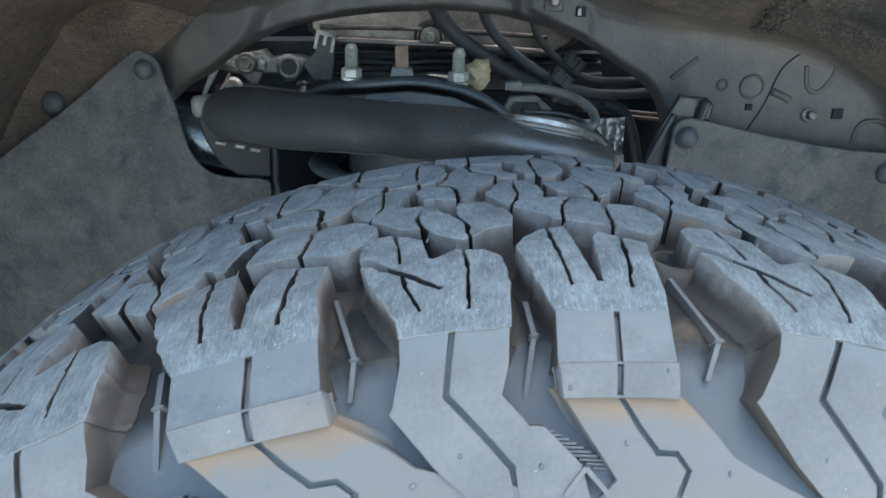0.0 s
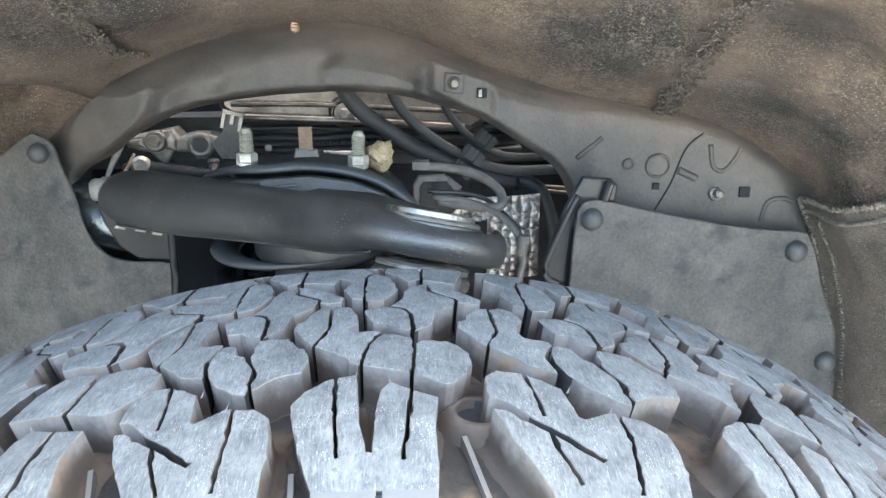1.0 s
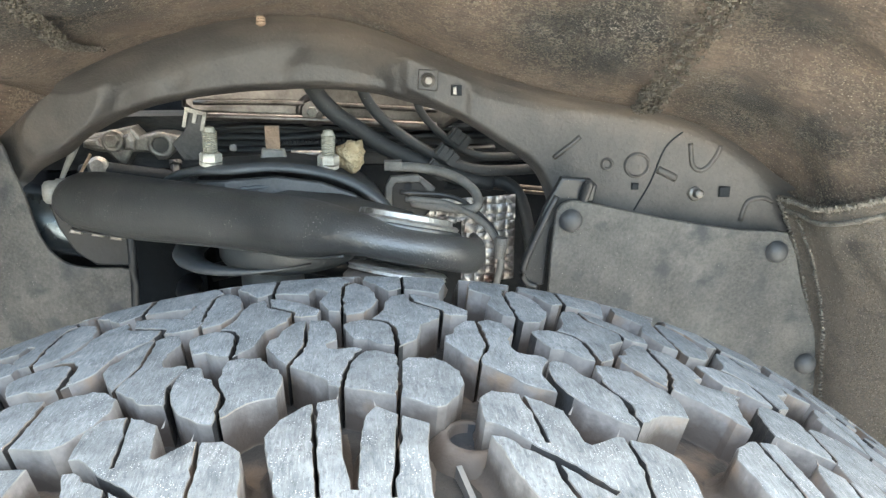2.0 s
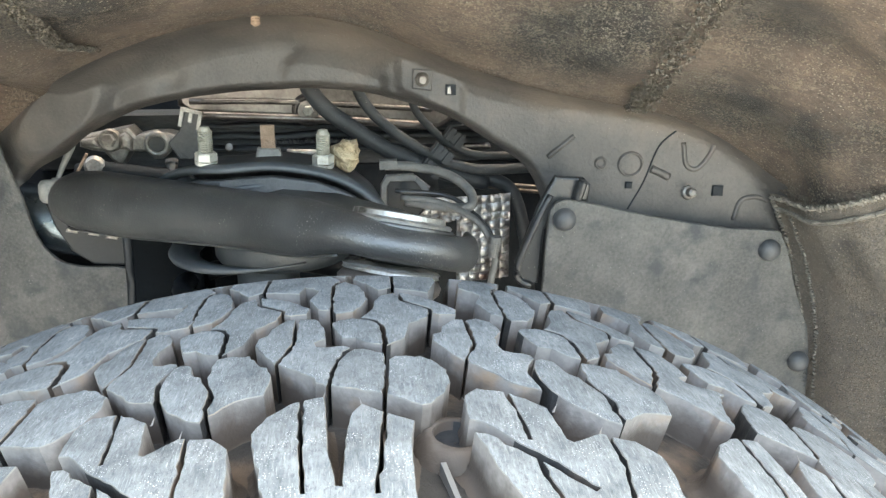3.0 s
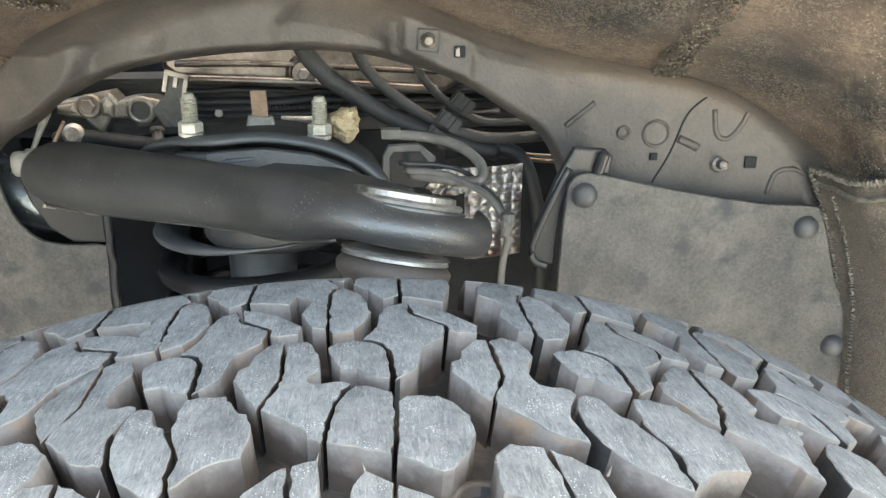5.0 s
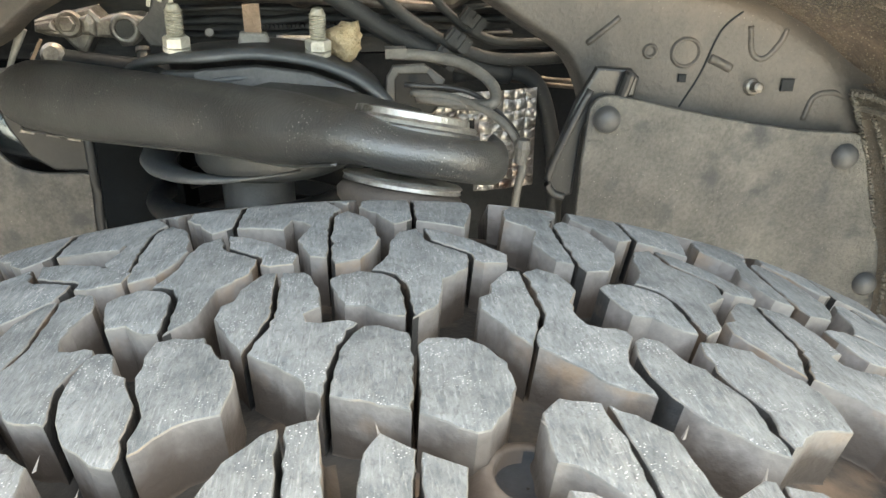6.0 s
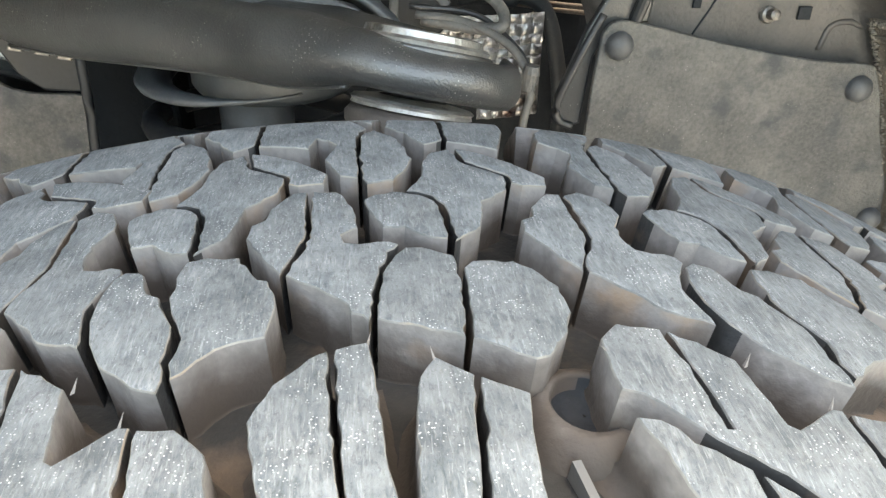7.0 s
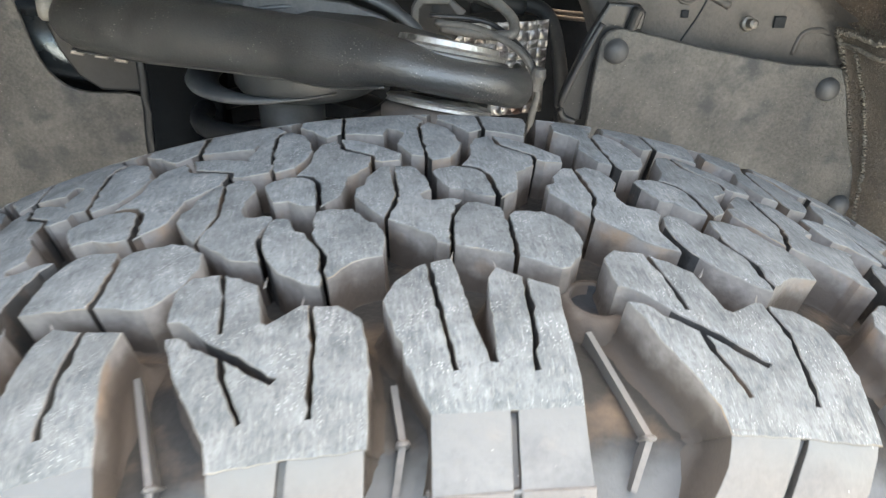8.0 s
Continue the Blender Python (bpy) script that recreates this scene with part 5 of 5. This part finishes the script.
def block_bm(poly, seed, top=0.0, bottom=16.0, edge=0.8, kind="N", step=3.5, shake=0.28, flare=0.1, foot=2.4, others=()):
    """One rubber block: worn top with narrow rounded edges, upright walls, a hollow fillet at the groove floor."""
    walls = [e for o in (poly, *others) for e in edges_of(o)]
    poly = ccw(ragged(ccw(poly), step, shake, seed))
    cuts = [c for c in range(-170, 130, 6) if min(p[1] for p in poly) < c < max(p[1] for p in poly)]
    bm = bmesh.new()
    rings = [(inset(poly, -flare - foot * out), bottom - foot * up) for out, up in ((1.0, 0.0), (0.52, 0.16), (0.2, 0.45), (0.0, 1.0))]
    rings += [(poly, top + edge), (inset(poly, edge * 0.45), top + edge * 0.25), (inset(poly, edge * 1.2), top)]
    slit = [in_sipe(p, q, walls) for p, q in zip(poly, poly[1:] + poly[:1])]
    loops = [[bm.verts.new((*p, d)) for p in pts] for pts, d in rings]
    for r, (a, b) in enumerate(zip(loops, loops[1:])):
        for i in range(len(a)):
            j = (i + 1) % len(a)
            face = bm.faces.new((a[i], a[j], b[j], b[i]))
            # slit walls (2) take near-black groove rubber: the slits' shade is put into the colour
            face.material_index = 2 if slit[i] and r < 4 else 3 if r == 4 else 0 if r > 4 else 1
    bm.faces.new(loops[-1])
    bm.normal_update()
    bmesh.ops.triangulate(bm, faces=[f for f in bm.faces if len(f.verts) > 4])
    for at in cuts:
        bmesh.ops.bisect_plane(bm, geom=list(bm.verts) + list(bm.edges) + list(bm.faces), plane_co=(0, at, 0), plane_no=(0, 1, 0))
    mid = (min(p[0] for p in poly) + max(p[0] for p in poly)) / 2
    for v in bm.verts:
        v.co = on_tyre(v.co.x - mid, v.co.y, v.co.z, kind)
    return bm, mid


def tyre_mesh(name, bm, material):
    me = bpy.data.meshes.new(name)
    bmesh.ops.recalc_face_normals(bm, faces=bm.faces)
    bm.to_mesh(me)
    bm.free()
    me.materials.append(material)
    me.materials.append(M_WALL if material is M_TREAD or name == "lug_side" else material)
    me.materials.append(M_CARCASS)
    me.materials.append(M_EDGE if material is M_TREAD else material)
    me.shade_smooth()
    me.set_sharp_from_angle(angle=radians(34))
    return me


PIECES = []  # (name, mesh, row of the pattern, label, place along the tread)


def add_piece(name, row, material, made, label=""):
    bm, mid = made
    PIECES.append((name, tyre_mesh(name, bm, material), row, label, mid))


BLOCKS = (("P", BLOCK_P), ("P", BLOCK_Q), ("P", BLOCK_R), ("Y", BLOCK_Y), ("E", BLOCK_Z), ("O", BLOCK_X), ("A", BLOCK_A), ("A", BLOCK_B), ("C", BLOCK_C), ("C", BLOCK_D), ("T", BLOCK_T), ("T", BLOCK_U), ("T", BLOCK_V), ("T", BLOCK_W), ("T", BLOCK_F))
for i, (row, poly) in enumerate(BLOCKS):
    add_piece("tread_block", row, M_TREAD, block_bm(poly, 11 + i, edge=0.5, shake=0.36, step=2.1, foot=1.1, others=[o for r, o in BLOCKS if o is not poly and not {r, row} & {"A", "E"} or not {r, row} & {"C", "O"} and o is not poly]))
add_piece("shoulder_lug", "W", M_TREAD, block_bm(LUG_W, 71, kind="W", edge=0.5, foot=4.5, step=2.4, shake=0.3), "worn forked shoulder lug")
add_piece("shoulder_lug", "N", M_TREAD, block_bm(LUG_N, 72, edge=0.5, foot=4.5, step=2.4, shake=0.3), "worn notched shoulder lug")
add_piece("lug_side", "W", M_SMOOTH, block_bm(SIDE_W, 73, top=0.14, edge=0.25, kind="W", shake=0.05, flare=0.1, bottom=16.0, foot=4.5), "smooth lug side")
add_piece("lug_plate", "W", M_SIDE, block_bm(PLATE_W, 74, top=-0.4, edge=0.5, kind="W", shake=0.05, flare=0.2, bottom=9.0, foot=0.6), "raised pale lug plate")
add_piece("lug_side", "N", M_SIDE, block_bm(SIDE_N, 75, top=0.12, edge=0.25, shake=0.05, flare=0.1, bottom=16.0, foot=4.5), "smooth lug side with a zigzag groove")
add_piece("sidewall_panel", "W", M_LOW, block_bm(LOW_W, 76, top=1.1, edge=0.3, kind="W", shake=0.05, flare=0.4, bottom=9.0, foot=2.0), "dusty moulded sidewall panel with a tan stain")

# the shallow floors of the moulded slits
for outline, cut, row, kind, top, low in ((SIDE_W, (1, 5), "W", "W", 2.6, 14.0), (PLATE_W, (1, 5), "W", "W", 1.9, 8.0), (LOW_W, (1, 13), "W", "W", 3.4, 8.5), (SIDE_N, (1, 9), "N", "N", 2.6, 14.0)):
    whole = outline[:cut[0]] + outline[cut[1]:]
    add_piece("slit_floor", row, M_SMOOTH, block_bm(inset(ccw(whole), 1.2), 80, top=top, edge=0.2, kind=kind, shake=0.0, flare=0.0, bottom=low, foot=0.2), "shallow floor of a moulded slit")


def ridge_bm(points, w, top, bottom):
    bm = bmesh.new()
    for (a, b) in zip(points, points[1:]):
        d = (Vector(b) - Vector(a)).normalized()
        nrm = Vector((-d.y, d.x)) * w
        poly = [tuple(Vector(a) + nrm), tuple(Vector(a) - nrm), tuple(Vector(b) - nrm), tuple(Vector(b) + nrm)]
        lo = [bm.verts.new(on_tyre(*p, bottom)) for p in poly]
        hi = [bm.verts.new(on_tyre(*p, top)) for p in poly]
        bm.faces.new(hi)
        for i in range(4):
            j = (i + 1) % 4
            bm.faces.new((lo[i], lo[j], hi[j], hi[i]))
    return bm


for pts, row in (([(-28.5, -65), (-27.6, -85), (-32.4, -111.2), (-28.5, -114)], "W"), ([(28, -47), (36, -87.8), (32.1, -105.8)], "R")):
    mid = sum(p[0] for p in pts) / len(pts)
    add_piece("groove_ridge", row, M_SIDE, (ridge_bm([(p[0] - mid, p[1]) for p in pts], 0.9, 11.0, 16.5), mid), "thin raised ridge on the groove floor")
for at, row in (((-27.6, -85.0), "W"), ((36.0, -87.8), "R")):
    bm = bmesh.new()
    rings = [[bm.verts.new(on_tyre(rad * math.cos(a), at[1] + rad * math.sin(a), dep)) for a in (2 * math.pi * i / 9 for i in range(9))] for rad, dep in ((2.0, 16.0), (1.9, 11.2), (1.2, 10.4), (0.2, 10.2))]
    for a, b in zip(rings, rings[1:]):
        for i in range(9):
            bm.faces.new((a[i], a[(i + 1) % 9], b[(i + 1) % 9], b[i]))
    add_piece("ridge_knob", row, M_SIDE, (bm, at[0]), "small round knob on the ridge")
bm = bmesh.new()
for i in range(11):
    x, yv = -12 + 24 * i / 10, -120.5 - 13.5 * i / 10
    four = ((x, yv + 0.4), (x, yv - 0.4), (x + 9, yv - 0.9), (x + 9, yv - 0.1))
    lo, hi = [bm.verts.new(on_tyre(*p, 8.0)) for p in four], [bm.verts.new(on_tyre(*p, 4.2)) for p in four]
    bm.faces.new(hi)
    for k in range(4):
        bm.faces.new((lo[k], lo[(k + 1) % 4], hi[(k + 1) % 4], hi[k]))
mark = ridge_bm([(0, -132), (-7.6, -140)], 0.8, -0.6, 4.0)
add_piece("raised_mark", "W", M_SIDE, (mark, -15.0), "plain raised triangular moulding mark")
mark = ridge_bm([(0, -132), (7.6, -140)], 0.8, -0.6, 4.0)
add_piece("raised_mark", "W", M_SIDE, (mark, -15.0), "plain raised triangular moulding mark")
add_piece("groove_ribs", "W", M_SIDE, (bm, -21.0), "row of fine moulded ribs")
for su_, row in (((14, -103), "W"), ((-18.5, -108), "W"), ((0, -125), "W"), ((36, -133), "W"), ((-57, -126), "N"), ((-30, -131), "N"), ((-22.5, -142), "N")):
    bm = bmesh.new()
    rings = []
    for rad, dep in ((1.3, 3.0), (1.2, 0.4), (0.7, -0.5), (0.0, -0.7)):
        rings.append([bm.verts.new(on_tyre(rad * math.cos(a), su_[1] + rad * math.sin(a), dep + (1.0 if su_[1] < -112 and row == "W" else -0.4 if row == "W" else 0.2))) for a in (2 * math.pi * i / 7 for i in range(7))])
    for a, b in zip(rings, rings[1:]):
        for i in range(7):
            bm.faces.new((a[i], a[(i + 1) % 7], b[(i + 1) % 7], b[i]))
    add_piece("vent_nub", row, M_SMOOTH, (bm, su_[0]), "tiny rubber vent nub")
# short torn rubber whiskers on block corners
for s, u, ds, du, row in ((-9.4, -27, 1.2, 3.0, "W"), (3, -32, -1.0, 3.2, "W"), (-61.5, -31, 1.5, 2.5, "N"), (-51, -42.5, 1.5, 3.4, "N"), (-85, -30, -3.0, 1.0, "N")):
    bm = bmesh.new()
    base = [bm.verts.new(on_tyre(0.5 * math.cos(a), u + 0.5 * math.sin(a), 0.9)) for a in (0, 2.1, 4.2)]
    tip = bm.verts.new(on_tyre(ds * 0.8, u + du * 0.8, -1.2))
    for i in range(3):
        bm.faces.new((base[i], base[(i + 1) % 3], tip))
    add_piece("rubber_whisker", row, M_WALL, (bm, s), "torn rubber whisker")

# the pitch of the pattern changes round the tyre, as moulded to quieten it: shift in mm and stretch, pitch by pitch
SHIFTS = {
    "Y": {-2: (-138.6, 1.4), -1: (-58.6, 0.98), 0: (0, 1.0), 1: (67.5, 1.12), 2: (141.7, 1.4), 3: (232, 1.2)},
    "E": {-2: (-138.6, 1.4), 0: (0, 1.0), 2: (141.7, 1.4)},
    "O": {-1: (-58.6, 0.98), 1: (67.5, 1.12), 3: (232, 1.2)},
    "P": {-2: (-117.5, 1.4), -1: (-59.3, 0.95), 0: (0, 1.0), 1: (77, 1.1), 2: (156, 1.35), 3: (243, 1.2)},
    "A": {-2: (-120.5, 1.35), 0: (0, 1.0), 2: (160, 1.35)},
    "C": {-1: (-57.5, 1.0), 1: (76.5, 1.27), 3: (244, 1.2)},
    "T": {-2: (-117.5, 1.42), -1: (-56.5, 1.0), 0: (0, 1.0), 1: (74, 1.1), 2: (153, 1.36), 3: (238, 1.2)},
    "W": {-1: (-125.5, 1.37), 0: (0, 1.0), 1: (152, 1.2)},
    "R": {-1: (-125.5, 1.0), 0: (0, 1.0), 1: (152, 1.1)},
    "N": {-1: (-154, 1.4), 0: (0, 1.0), 1: (126.6, 1.17)},
}
HUB = {"Y": -18.0, "E": -18.0, "O": -18.0, "P": 17.0, "A": 12.5, "C": 12.5, "T": 7.0, "W": -5.0, "R": -5.0, "N": -60.0}  # the middle of each row's pattern
rest = {}
for name, me, row, label, mid in PIECES:
    known = dict(SHIFTS[row])
    total = 42 if row in "YPT" else 21
    first, last = min(known), max(known)
    n = total - len(known)
    gap = (known[first][0] + AROUND - known[last][0]) / (n + 1)
    stretch = gap / (66.0 if total == 42 else 128.0)
    places = list(known.values()) + [(known[last][0] + gap * (i + 1), stretch) for i in range(n)]
    for shift, wide in places:
        at = (shift + HUB[row] + (mid - HUB[row]) * wide + AROUND / 2) % AROUND - AROUND / 2
        m = Matrix.Rotation(at / 430.0, 4, "Y") @ Matrix.Diagonal((wide, 1, 1, 1))
        if abs(at) < 480:
            ob = new(name, me)
            ob.parent = tyre
            ob.matrix_basis = m
            if label:
                ob["label"] = label
        else:
            rest.setdefault(me.materials[0].name, []).append((me, m))
for mname, items in rest.items():
    vs, fs, which = [], [], []
    for me, m in items:
        o = len(vs)
        vs.extend(tuple(m @ v.co) for v in me.vertices)
        fs.extend(tuple(o + i for i in p.vertices) for p in me.polygons)
        which.extend(p.material_index for p in me.polygons)
    base = items[0][0].materials
    me = bpy.data.meshes.new("tread_remainder")
    me.from_pydata(vs, [], fs)
    for m in base:
        me.materials.append(m)
    me.polygons.foreach_set("material_index", which)
    ob = new("tread_remainder", me)
    ob.parent = tyre
    tagged(ob, "remaining tread blocks round the tyre", kind="stuff")

# a round moulded pit in the groove beside one notched lug
bm = bmesh.new()
pit = [[bm.verts.new(on_tyre(33.5 + rad * math.cos(a), -34 + rad * math.sin(a), dep)) for a in (2 * math.pi * i / 28 for i in range(28))]
       for rad, dep in ((15.0, 16.2), (12.4, 11.5), (10.0, 9.3), (8.2, 8.9), (7.5, 9.6), (7.2, 12.6), (0.3, 12.8))]
for a, b in zip(pit, pit[1:]):
    for i in range(28):
        bm.faces.new((a[i], a[(i + 1) % 28], b[(i + 1) % 28], b[i]))
collar = part("groove_pit", bm, M_WALL, None, "round moulded pit in the groove floor", smooth=True)
collar.data.materials.append(M_PITCH)
# near-black faces inside the rim: the pit's shade is put into the colour
for p in collar.data.polygons:
    if math.hypot(p.center.y + 0.034, p.center.x - 0.0335) < 0.0078:
        p.material_index = 1
collar.parent = tyre
